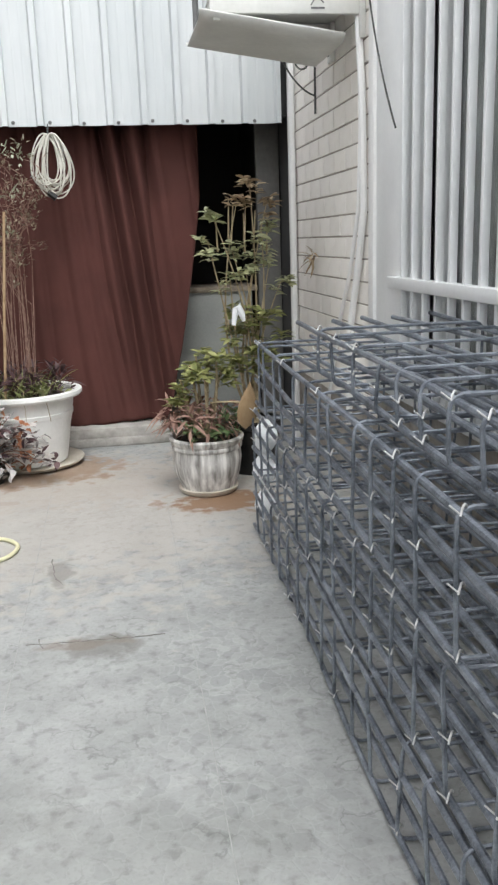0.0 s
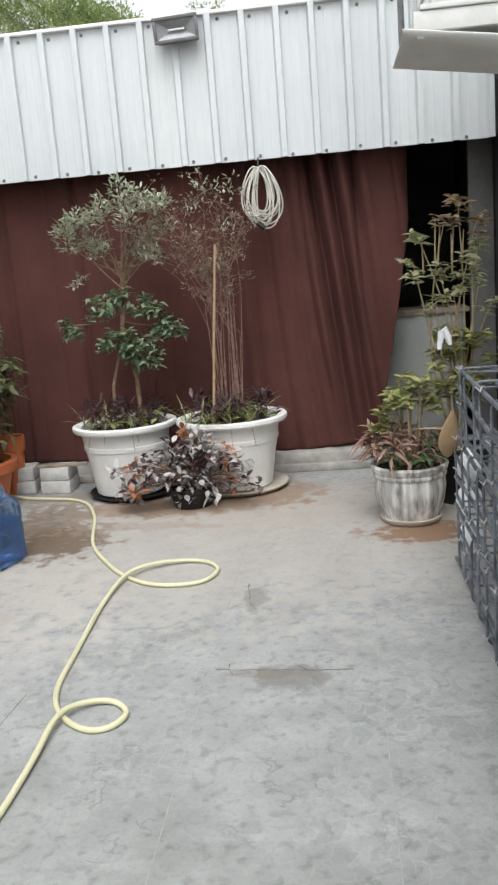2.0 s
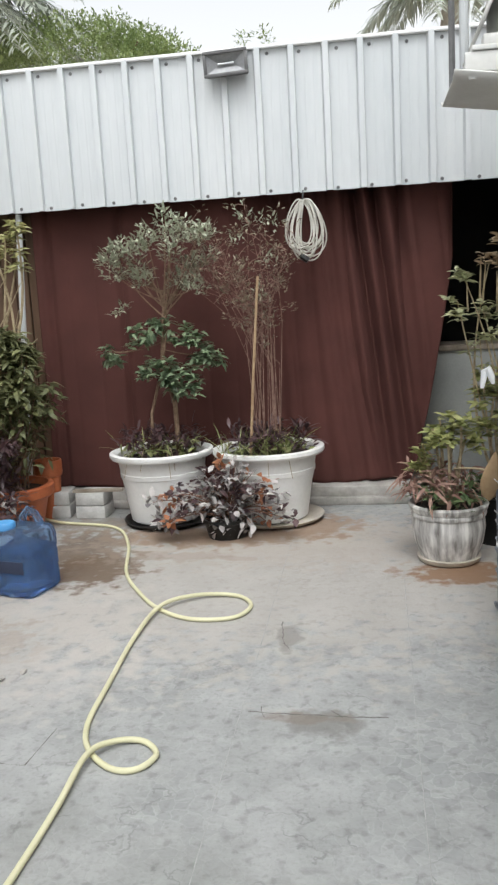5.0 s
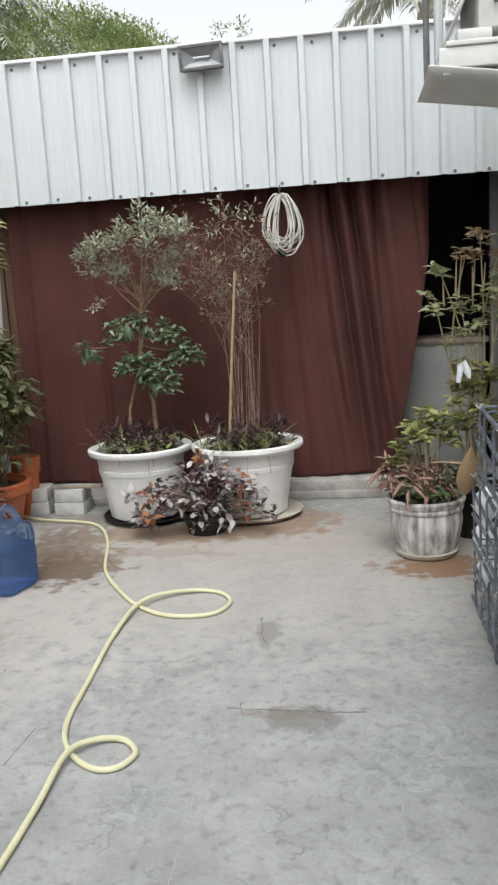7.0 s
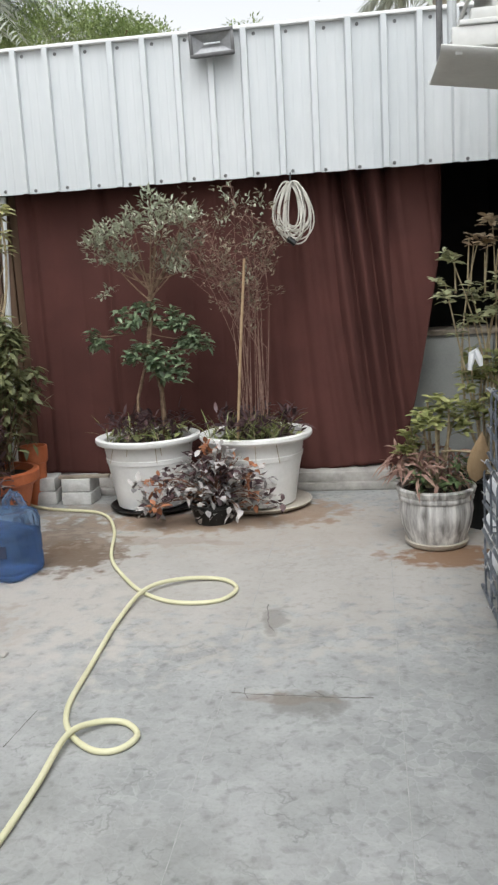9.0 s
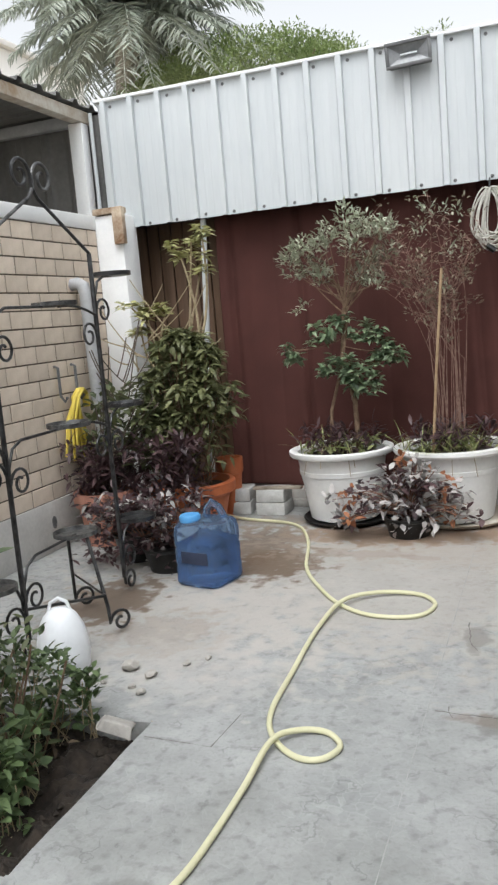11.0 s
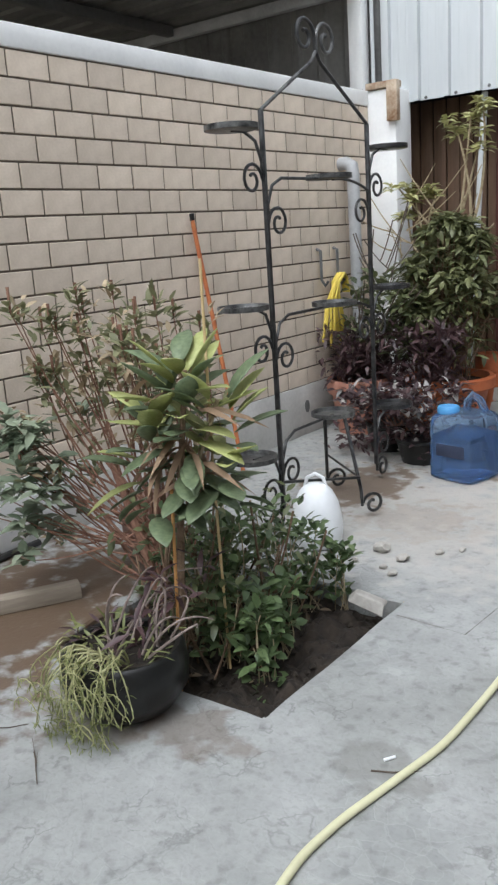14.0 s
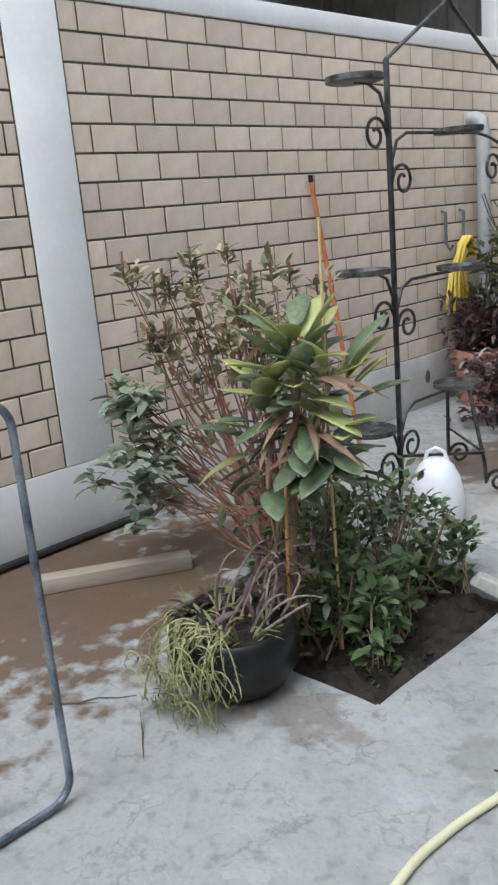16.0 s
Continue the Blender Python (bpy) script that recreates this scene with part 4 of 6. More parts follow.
def stirrup_frame():
    f = thing("rebar_stand", "bent ribbed steel rebar loops standing on the concrete floor", "rebar")
    for x, y0, y1, h in ((-0.905, 0.42, 0.905, 0.965), (-1.005, 0.36, 0.77, 0.9)):
        rad, pts = 0.06, []
        for cy, cz, a0 in ((y1 - rad, h - rad, 0), (y0 + rad, h - rad, 90), (y0 + rad, 0.014 + rad, 180), (y1 - rad, 0.014 + rad, 270)):
            for k in range(6):
                a = radians(a0 + k * 18)
                pts.append((x, cy + rad * math.cos(a), cz + rad * math.sin(a)))
        part("loop", Geo().tube(pts, 0.0095, 10, closed=True), REBAR, f)
    for z in (0.3, 0.7):
        part("tie_bar", Geo().tube([(-1.02, 0.43, z), (-0.89, 0.43, z)], 0.008, 8), REBAR, f)


stirrup_frame()


# white planters and what grows in them
def planter(x, y, r, h, saucer_mat, label):
    p = thing("planter", label, "planter", group="white planters by the curtain")
    prof = [(r * 0.66, 0.02), (r * 0.7, 0.03), (r * 0.8, h * 0.5), (r * 0.85, h * 0.66), (r * 0.865, h * 0.665), (r * 0.875, h * 0.72), (r * 0.86, h * 0.73), (r * 0.9, h * 0.9),
            (r * 1.03, h * 0.915), (r * 1.06, h * 0.945), (r * 1.055, h * 0.985), (r * 0.99, h), (r * 0.88, h * 0.97), (r * 0.84, h * 0.8)]
    part("body", Geo().lathe(prof, (x, y, 0), 48), PLASTIC_WHITE, p)
    part("saucer", Geo().lathe([(r * 0.74, 0.001), (r * 0.86, 0.012), (r * 0.93, 0.035), (r * 0.91, 0.038), (r * 0.82, 0.016), (r * 0.1, 0.014)], (x + 0.03, y - 0.02, 0), 40), saucer_mat, p, "shallow round saucer")
    part("soil", Geo().lathe([(r * 0.86, h * 0.88), (r * 0.5, h * 0.93), (0.01, h * 0.94)], (x, y, 0), 24, 0.02), SOIL, p, "dark soil")


planter(-0.55, 5.43, 0.335, 0.5, BLACK_PLASTIC, "large white plastic planter on a dark saucer")
planter(0.185, 5.43, 0.355, 0.5, SAUCER, "large white plastic planter on a beige saucer")


def ground_cover(x, y, r, z, purple, grass, green):
    g = thing("ground_cover", "low purple and green leaves over a planter's soil", "plant", group="planter undergrowth")
    a = Geo()
    for _ in range(purple):
        q, t = r * math.sqrt(rnd(0, 1)), rnd(0, math.tau)
        tuft(a, (x + q * math.cos(t), y + q * math.sin(t), z + rnd(0.02, 0.16)), (0.03, 0.03, 0.05), 5, 0.09, 0.024, 0.5, (0.0, 1.4))
    part("foliage", a, G_PURPLE, g, "dark purple narrow leaves")
    b = Geo()
    for _ in range(grass):
        q, t = r * 0.9 * math.sqrt(rnd(0, 1)), rnd(0, math.tau)
        b.leaf((x + q * math.cos(t) - 0.05, y + q * math.sin(t) - 0.08, z), (rnd(-0.7, 0.7), rnd(-0.7, 0.3), 1), rnd(0.12, 0.24), 0.009, rnd(0.2, 0.8), 0.1)
    for _ in range(green):
        q, t = r * math.sqrt(rnd(0.2, 1)), rnd(0, math.tau)
        tuft(b, (x + q * math.cos(t), y + q * math.sin(t), z + rnd(0, 0.08)), (0.05, 0.05, 0.04), 6, 0.06, 0.028, 0.6, (0, 1))
    part("foliage", b, G_GRASS, g)
    c = Geo()
    for i in range(4):
        t = rnd(math.pi, math.tau)
        e = Vector((x + (r + 0.09) * math.cos(t), y + (r + 0.06) * math.sin(t), z + 0.02))
        c.tube(arc((x + 0.8 * r * math.cos(t), y + 0.8 * r * math.sin(t), z + 0.05), e + Vector((0, 0, -rnd(0.05, 0.16))), -0.08), 0.002, 4)
    part("branchwork", c, PALE_STEM, g, "thin trailing stems")


ground_cover(-0.55, 5.43, 0.27, 0.46, 56, 16, 40)
ground_cover(0.185, 5.43, 0.29, 0.46, 66, 150, 14)


def standard_tree():
    """A slim potted tree with a glossy lower ring of leaves and a grey-green head."""
    t = thing("potted_tree", "slim potted tree with glossy lower leaves and grey-green head", "tree")
    g = Geo()
    g.tube([(-0.42, 5.4, 0.45), (-0.43, 5.42, 0.8), (-0.5, 5.43, 1.1), (-0.47, 5.43, 1.42)], [0.018, 0.016, 0.013, 0.01], 8)
    g.tube([(-0.6, 5.38, 0.45), (-0.59, 5.4, 0.75), (-0.5, 5.41, 1.05), (-0.44, 5.42, 1.38)], [0.013, 0.011, 0.01, 0.008], 8)
    g.tube([(-0.47, 5.43, 1.4), (-0.45, 5.44, 1.6), (-0.38, 5.45, 1.85)], [0.01, 0.008, 0.004], 6)
    heads = []
    for i in range(26):
        a, q = rnd(0, math.tau), math.sqrt(rnd(0, 1))
        if i % 3 == 0:
            e = Vector((-0.66 + 0.19 * q * math.cos(a), 5.43 + rnd(-0.12, 0.12), 1.74 + 0.13 * q * math.sin(a)))
        else:
            e = Vector((-0.33 + 0.25 * q * math.cos(a), 5.43 + rnd(-0.18, 0.18), 1.8 + 0.26 * q * math.sin(a)))
        heads.append(e)
        g.tube(arc((-0.46, 5.43, rnd(1.38, 1.6)), e, 0.03), [0.006 - 0.0005 * k for k in range(9)], 5)
    low = [Vector(q) for q in ((-0.83, 5.42, 1.17), (-0.62, 5.36, 1.28), (-0.5, 5.45, 1.31), (-0.36, 5.4, 1.26), (-0.6, 5.33, 1.06), (-0.48, 5.35, 1.01), (-0.36, 5.33, 1.03),
                                (-0.23, 5.38, 1.06), (-0.15, 5.42, 1.13), (-0.25, 5.42, 1.19), (-0.4, 5.34, 0.95), (-0.3, 5.36, 0.93))]
    for e in low:
        g.tube(arc((-0.5, 5.42, min(e.z + 0.05, 1.3)), e, 0.02), 0.004, 5)
    part("trunk", g, BARK, t)
    h = Geo()
    for e in heads:
        tuft(h, e, (0.075, 0.075, 0.07), 62, 0.05, 0.016, 0.2, (-0.2, 1.3))
    for e in (Vector((-0.78, 5.4, 1.42)), Vector((-0.72, 5.4, 1.47)), Vector((-0.75, 5.42, 1.86))):
        tuft(h, e, (0.04, 0.04, 0.03), 14, 0.05, 0.015)
    part("grey_green_head", h, G_OLIVE, t, "small narrow grey-green leaves")
    l = Geo()
    for e in low:
        for _ in range(7):
            rosette(l, e + Vector((rnd(-0.07, 0.07), rnd(-0.07, 0.07), rnd(-0.07, 0.07))), 12, 0.058, 0.03, rnd(-0.4, 0.9), 0.7)
    part("foliage", l, leafy("glossy_green_leaf", (0.09, 0.14, 0.08), (0.3, 0.38, 0.23), 0.35), t, "glossy green leaves")


standard_tree()


def twiggy_bush():
    b = thing("dry_bush", "dry twiggy bush with thin reddish stems in a planter", "bush")
    g, h = Geo(), Geo()
    for i in range(28):
        x = 0.2 + rnd(-0.08, 0.08)
        s = Vector((x, 5.4 + rnd(-0.07, 0.07), 0.46))
        m = Vector((x + rnd(-0.05, 0.05), 5.42 + rnd(-0.06, 0.06), rnd(1.0, 1.35)))
        sway = rnd(-0.62, 0.34)
        e = Vector((0.17 + sway, 5.42 + rnd(-0.16, 0.16), rnd(1.65, 2.08) - 0.3 * abs(sway)))
        pts = [s.lerp(m, k / 5) for k in range(5)] + [m.lerp(e, k / 7) + Vector((0, 0, 0.12 * (k / 7) * (1 - k / 7))) for k in range(8)]
        g.tube(pts, [0.003 - 0.00016 * k for k in range(13)], 4)
        for k in range(7):
            q = pts[6 + k % 7]
            d = Vector((rnd(-1, 1), rnd(-1, 1), rnd(0.0, 1))) * 0.14
            g.tube([q, q + d * 0.5 + Vector((0, 0, 0.01)), q + d], [0.0028, 0.002, 0.0012], 3)
            if rnd(0, 1) < 0.8:
                tuft(h, q + d, (0.04, 0.04, 0.04), 7, 0.035, 0.012)
    part("branchwork", g, material("dark_bush_twig", (0.15, 0.085, 0.065), (0.3, 0.19, 0.145), 30, 0.85), b)
    part("foliage", h, leafy("dusty_brown_leaf", (0.14, 0.1, 0.065), (0.32, 0.29, 0.2)), b, "sparse dusty brown leaves")
    top = Geo()
    for e in ((0.1, 5.4, 2.02), (0.18, 5.4, 1.97), (0.06, 5.38, 1.85), (0.25, 5.42, 1.7), (0.2, 5.4, 1.5), (0.3, 5.4, 1.93)):
        tuft(top, e, (0.06, 0.06, 0.06), 20, 0.045, 0.014)
    part("foliage", top, G_OLIVE, b, "grey-green tip leaves")
    solo("cane", Geo().tube([(0.095, 5.2, 0.44), (0.14, 5.22, 1.0), (0.197, 5.24, 1.61)], [0.0095, 0.009, 0.0085], 8), material("weathered_cane", (0.28, 0.18, 0.1), (0.42, 0.3, 0.18), 20, 0.7), "straight bamboo cane pushed into the planter", "cane")


twiggy_bush()


def cable_coil():
    c = thing("cable_coil", "hank of dirty white cable hung below the cladding edge", "cable")
    for i in range(15):
        w, h, ph = 0.04 + 0.08 * ((i * 7) % 15) / 14, rnd(0.14, 0.2), rnd(-0.9, 0.9)
        cx, cy = 0.47 + rnd(-0.025, 0.025), 5.66 + rnd(-0.03, 0.03)
        pts = []
        for k in range(28):
            a = math.tau * k / 28
            pts.append((cx + w * math.sin(a) * (1 - 0.35 * math.cos(a)) + 0.02 * ph, cy + 0.01 * math.sin(a * 2 + i), 2.1 - h + h * math.cos(a)))
        part("loop", Geo().tube(pts, 0.0048, 6, closed=True), CABLE_WHITE, c)
    part("plug", Geo().tube([(0.44, 5.63, 1.74), (0.49, 5.63, 1.7)], 0.02, 8), BLACK_PLASTIC, c, "black plug end")
    part("hook", Geo().tube([(0.47, 5.7, 2.16), (0.47, 5.66, 2.12), (0.47, 5.64, 2.1)], 0.005, 6), IRON, c)


cable_coil()


def small_pot_plant():
    p = thing("nursery_pot", "small black plastic nursery pot between the white planters", "pot")
    part("body", Geo().lathe([(0.12, 0.0), (0.145, 0.1), (0.155, 0.105), (0.155, 0.125), (0.14, 0.125), (0.13, 0.09)], (-0.05, 5.02, 0), 28), BLACK_PLASTIC, p)
    part("soil", Geo().lathe([(0.135, 0.1), (0.01, 0.11)], (-0.05, 5.02, 0), 16), SOIL, p)
    t = thing("withered_plant", "sprawling plant with grey and russet withered leaves", "plant")
    g, h, r, dk = Geo(), Geo(), Geo(), Geo()
    for i in range(84):
        a = rnd(0, math.tau)
        q = rnd(0.05, 0.52) if abs(math.cos(a)) > 0.5 else rnd(0.05, 0.2)
        e = Vector((-0.04 + q * math.cos(a), 4.98 + 0.5 * q * math.sin(a), 0.1 + rnd(-0.02, 0.36) * (1.1 - 1.2 * q)))
        g.tube(arc((-0.05, 5.02, 0.1), e, -0.06), 0.003, 4)
        tuft(dk if i % 3 == 0 else (h if i % 7 else r), e, (0.06, 0.05, 0.05), 9, 0.064, 0.038, 0.5, (-0.5, 1.0))
    for i in range(8):
        e = Vector((0.02 + rnd(-0.1, 0.16), 5.0, rnd(0.36, 0.5)))
        g.tube(arc((-0.04, 5.02, 0.12), e, -0.03), 0.003, 4)
        tuft(h if i % 2 else r, e, (0.03, 0.03, 0.04), 5, 0.05, 0.026)
    part("branchwork", g, TWIG, t)
    part("foliage", h, G_PINKGREY, t)
    part("foliage", dk, G_PURPLE, t, "dark withered leaves")
    part("foliage", r, leafy("russet_leaf", (0.25, 0.09, 0.04), (0.45, 0.2, 0.1)), t, "russet orange leaves")


small_pot_plant()


def block(x, y, w, d, h, turn):
    g = Geo().box((x - w / 2, y - d / 2, 0), (x + w / 2, y + d / 2, h * 0.49), 0.008, turn).box((x - w / 2 + 0.004, y - d / 2 + 0.003, h * 0.51), (x + w / 2 - 0.004, y + d / 2, h), 0.008, turn)
    solo("concrete_block", g, BLOCK, "pale grey concrete block lying by the kerb", "block", group="blocks by the kerb")


block(-1.36, 5.6, 0.16, 0.2, 0.19, 0.1)
block(-1.11, 5.58, 0.22, 0.2, 0.185, -0.04)
solo("batten", Geo().box((-1.24, 5.5, 0.186), (-0.88, 5.55, 0.206), 0.003, 0.06), PLANK_WOOD, "short wooden batten on the concrete blocks", "batten")


# pots at the house side
def glazed_pot():
    x, y = 1.275, 4.5
    p = thing("flower_pot", "round white flower pot with dark vertical streaks", "flower pot")
    prof = [(0.145, 0.03), (0.155, 0.035), (0.185, 0.12), (0.197, 0.2), (0.192, 0.255), (0.2, 0.262), (0.203, 0.275), (0.198, 0.285), (0.208, 0.3), (0.214, 0.32), (0.209, 0.33), (0.195, 0.33), (0.185, 0.3)]
    part("body", Geo().lathe(prof, (x, y, 0), 44), STREAKED, p)
    part("saucer", Geo().lathe([(0.15, 0.001), (0.165, 0.012), (0.172, 0.032), (0.164, 0.034), (0.02, 0.02)], (x, y, 0), 36), SAUCER, p)
    part("soil", Geo().lathe([(0.19, 0.3), (0.01, 0.315)], (x, y, 0), 20), SOIL, p)
    t = thing("succulent", "branching succulent with yellow-green rosettes in a white pot", "plant")
    g, h, d = Geo(), Geo(), Geo()
    for ex, ey, ez in ((1.14, 4.45, 0.66), (1.2, 4.5, 0.73), (1.31, 4.48, 0.8), (1.27, 4.4, 0.68), (1.38, 4.5, 0.7), (1.12, 4.5, 0.6), (1.34, 4.42, 0.75), (1.24, 4.55, 0.78)):
        g.tube(arc((1.27 + rnd(-0.03, 0.03), 4.5, 0.3), (ex, ey, ez), 0.02, 8, (rnd(-0.02, 0.02), 0, 0)), [0.011 - 0.0006 * k for k in range(9)], 6)
        for _ in range(3):
            rosette(h, (ex + rnd(-0.05, 0.05), ey + rnd(-0.04, 0.04), ez + rnd(-0.09, 0.03)), 13, 0.068, 0.031, 0.25, 0.35)
    for _ in range(40):
        q, a = 0.2 * math.sqrt(rnd(0, 1)), rnd(0, math.tau)
        tuft(d, (1.26 + q * math.cos(a), 4.49 + q * math.sin(a), 0.36 + rnd(0, 0.14)), (0.04, 0.04, 0.05), 7, 0.1, 0.02, 0.9, (-0.2, 1.2))
    low = Geo()
    for _ in range(16):
        q, a = 0.19 * math.sqrt(rnd(0.3, 1)), rnd(0, math.tau)
        tuft(low, (1.29 + q * math.cos(a), 4.48 + q * math.sin(a), 0.35 + rnd(0, 0.1)), (0.04, 0.04, 0.04), 8, 0.06, 0.028, 0.5, (0, 1))
    g.tube(arc((1.3, 4.45, 0.52), (1.5, 4.35, 0.52), -0.01), 0.006, 5)
    part("branchwork", g, PALE_STEM, t)
    part("foliage", h, G_YELLOW, t)
    part("foliage", d, leafy("dry_pinkish_leaf", (0.18, 0.09, 0.07), (0.45, 0.3, 0.24), 0.8), t, "dry pinkish brown leaves")
    part("foliage", low, G_MID, t)


glazed_pot()


def tall_succulent():
    x, y = 1.6, 4.85
    p = thing("flower_pot", "dark flower pot standing behind the rebar cages", "flower pot")
    part("body", Geo().lathe([(0.13, 0.0), (0.17, 0.28), (0.185, 0.29), (0.185, 0.33), (0.17, 0.33), (0.16, 0.28)], (x, y, 0), 30), BLACK_PLASTIC, p)
    part("soil", Geo().lathe([(0.165, 0.29), (0.01, 0.3)], (x, y, 0), 16), SOIL, p)
    t = thing("succulent", "tall bare-stemmed succulent with pale green leaf tufts", "plant")
    g, h, low, dry = Geo(), Geo(), Geo(), Geo()
    tips = ((1.36, 4.75, 1.4), (1.4, 4.75, 1.52), (1.5, 4.78, 1.35), (1.54, 4.8, 1.6), (1.62, 4.8, 1.7), (1.68, 4.8, 1.5), (1.74, 4.85, 1.3), (1.58, 4.78, 1.22), (1.48, 4.75, 1.2), (1.8, 4.85, 1.15), (1.66, 4.8, 1.38), (1.72, 4.82, 1.6))
    for ex, ey, ez in tips:
        g.tube(arc((1.6 + rnd(-0.04, 0.04), 4.85, 0.3), (ex, ey, ez), 0.08, 10, (rnd(-0.12, 0.14), 0, 0)), [0.01 - 0.0007 * k for k in range(11)], 6)
        for _ in range(3):
            rosette(h if ez < 1.55 else dry, (ex + rnd(-0.05, 0.05), ey + rnd(-0.04, 0.04), ez + rnd(-0.09, 0.02)), 12, 0.07, 0.03, 0.25, 0.4)
    for i in range(7):
        a = Vector((rnd(1.4, 1.72), 4.8, rnd(1.5, 1.66)))
        g.tube([a - Vector((rnd(-0.02, 0.02), 0, 0.22)), a], [0.006, 0.003], 5)
    for i in range(26):
        c = Vector((rnd(1.46, 1.78), rnd(4.65, 4.9), rnd(0.62, 1.0)))
        rosette(low, c, 14, 0.08, 0.034, 0.3, 0.4)
    part("branchwork", g, PALE_STEM, t)
    part("foliage", h, leafy("pale_green_leaf", (0.27, 0.29, 0.15), (0.54, 0.55, 0.34)), t)
    part("foliage", dry, G_DRY, t, "dry straw-coloured tips")
    part("foliage", low, G_YELLOW, t)
    solo("plastic_scrap", Geo().tube([(1.47, 4.6, 0.93), (1.485, 4.6, 1.02), (1.5, 4.6, 1.04), (1.52, 4.6, 0.99), (1.53, 4.6, 0.95)], [0.012, 0.02, 0.018, 0.02, 0.01], 6), MILKY, "scrap of white plastic caught in the plant", "scrap")
    g = Geo()
    g.grid(lambda u, v: (1.385 + 0.048 * math.sin(math.pi * u ** 0.7) * math.cos(math.tau * v) + 0.03 * u, 3.74 + 0.022 * math.sin(math.pi * u) * math.sin(math.tau * v), 0.52 + 0.23 * u), 12, 14)
    solo("dry_husk", g, leafy("tan_husk", (0.3, 0.2, 0.11), (0.42, 0.3, 0.17), 0.9), "dry tan husk hung on the rebar cage end", "husk")
    bag = Geo()
    for z, yy in ((0.45, 3.85), (0.28, 3.88), (0.1, 3.86)):
        bag.grid(lambda u, v: (1.5 + 0.06 * math.sin(math.pi * u) * math.cos(math.tau * v) + 0.012 * math.sin(v * 30), yy + 0.05 * math.sin(math.pi * u) * math.sin(math.tau * v), z - 0.09 + 0.18 * u), 10, 16)
    solo("plastic_bag", bag, MILKY, "crumpled white plastic bag behind the rebar cage", "bag")


tall_succulent()


# left corner
def clay_pots():
    p = thing("flower_pot", "faded clay flower pot by the plinth", "flower pot")
    prof = lambda r, h: [(r * 0.68, 0.0), (r * 0.86, h * 0.72), (r * 0.95, h * 0.73), (r, h * 0.78), (r * 1.0, h * 0.97), (r * 0.97, h), (r * 0.88, h), (r * 0.84, h * 0.8)]
    part("body", Geo().lathe(prof(0.22, 0.36), (-2.02, 4.78, 0), 36), OLD_CLAY, p)
    part("soil", Geo().lathe([(0.19, 0.31), (0.01, 0.33)], (-2.02, 4.78, 0), 16), SOIL, p)
    q = thing("flower_pot", "wide orange plastic flower pot in the yard corner", "flower pot")
    part("body", Geo().lathe(prof(0.3, 0.32), (-1.58, 5.22, 0), 40), TERRACOTTA, q)
    part("soil", Geo().lathe([(0.26, 0.27), (0.01, 0.29)], (-1.58, 5.22, 0), 16), SOIL, q)
    r = thing("flower_pot", "orange plastic flower pot behind the bush", "flower pot")
    part("body", Geo().lathe(prof(0.1, 0.42), (-1.43, 5.56, 0), 30), TERRACOTTA, r)
    part("soil", Geo().lathe([(0.082, 0.36), (0.01, 0.37)], (-1.43, 5.56, 0), 14), SOIL, r)
    k = thing("nursery_pot", "low black plastic pot in front of the clay pot", "pot")
    part("body", Geo().lathe([(0.12, 0.0), (0.15, 0.12), (0.158, 0.125), (0.155, 0.14), (0.13, 0.11)], (-1.32, 4.25, 0), 26), BLACK_PLASTIC, k)
    k = thing("nursery_pot", "black plastic pot holding withered leaves", "pot")
    part("body", Geo().lathe([(0.11, 0.0), (0.14, 0.15), (0.148, 0.155), (0.145, 0.17), (0.12, 0.14)], (-1.62, 4.42, 0), 26), BLACK_PLASTIC, k)
    # dense glossy bush
    t = thing("bush", "dense glossy green bush growing in an orange pot", "bush")
    g, h = Geo(), Geo()
    for i in range(150):
        a = rnd(0, math.tau)
        z = rnd(0.5, 1.36)
        w = 0.36 * math.sqrt(max(0.02, 1 - ((z - 0.86) / 0.51) ** 2))
        qq = w * math.sqrt(rnd(0.15, 1))
        e = Vector((-1.58 + qq * math.cos(a), 5.2 + qq * math.sin(a) * 0.8, z))
        if i % 2 == 0:
            g.tube(arc((-1.56 + rnd(-0.14, 0.14), 5.22 - rnd(0, 0.16), 0.3), e, 0.03), 0.005, 4)
        rosette(h, e, 13 if z > 0.75 else 5, 0.09, 0.034, 0.1, 0.7)
        tuft(h, e - Vector((0, 0, 0.04)), (0.07, 0.07, 0.07), 10 if z > 0.75 else 5, 0.075, 0.032, 0.6, (-0.6, 0.7))
    part("branchwork", g, BARK, t)
    part("foliage", h, leafy("olive_bush_leaf", (0.045, 0.055, 0.022), (0.25, 0.26, 0.12)), t)
    # yellow-green leggy plant above it
    t = thing("leggy_plant", "tall leggy plant with yellow-green leaf rosettes", "plant")
    g, h = Geo(), Geo()
    tips = ((-1.38, 5.3, 2.02), (-1.46, 5.3, 1.95), (-1.55, 5.28, 1.9), (-1.4, 5.32, 1.82), (-1.95, 5.28, 1.55), (-1.85, 5.3, 1.5), (-1.7, 5.3, 1.5), (-1.9, 5.3, 1.42))
    for ex, ey, ez in tips:
        g.tube(arc((-1.6 + rnd(-0.06, 0.06), 5.3, 1.0), (ex, ey, ez), 0.09, 10, (rnd(-0.16, 0.16), 0, 0)), [0.013 - 0.0007 * k for k in range(11)], 6)
        for _ in range(3):
            rosette(h, (ex + rnd(-0.06, 0.06), ey + rnd(-0.05, 0.05), ez + rnd(-0.07, 0.03)), 13, 0.08, 0.032, 0.5, 0.7)
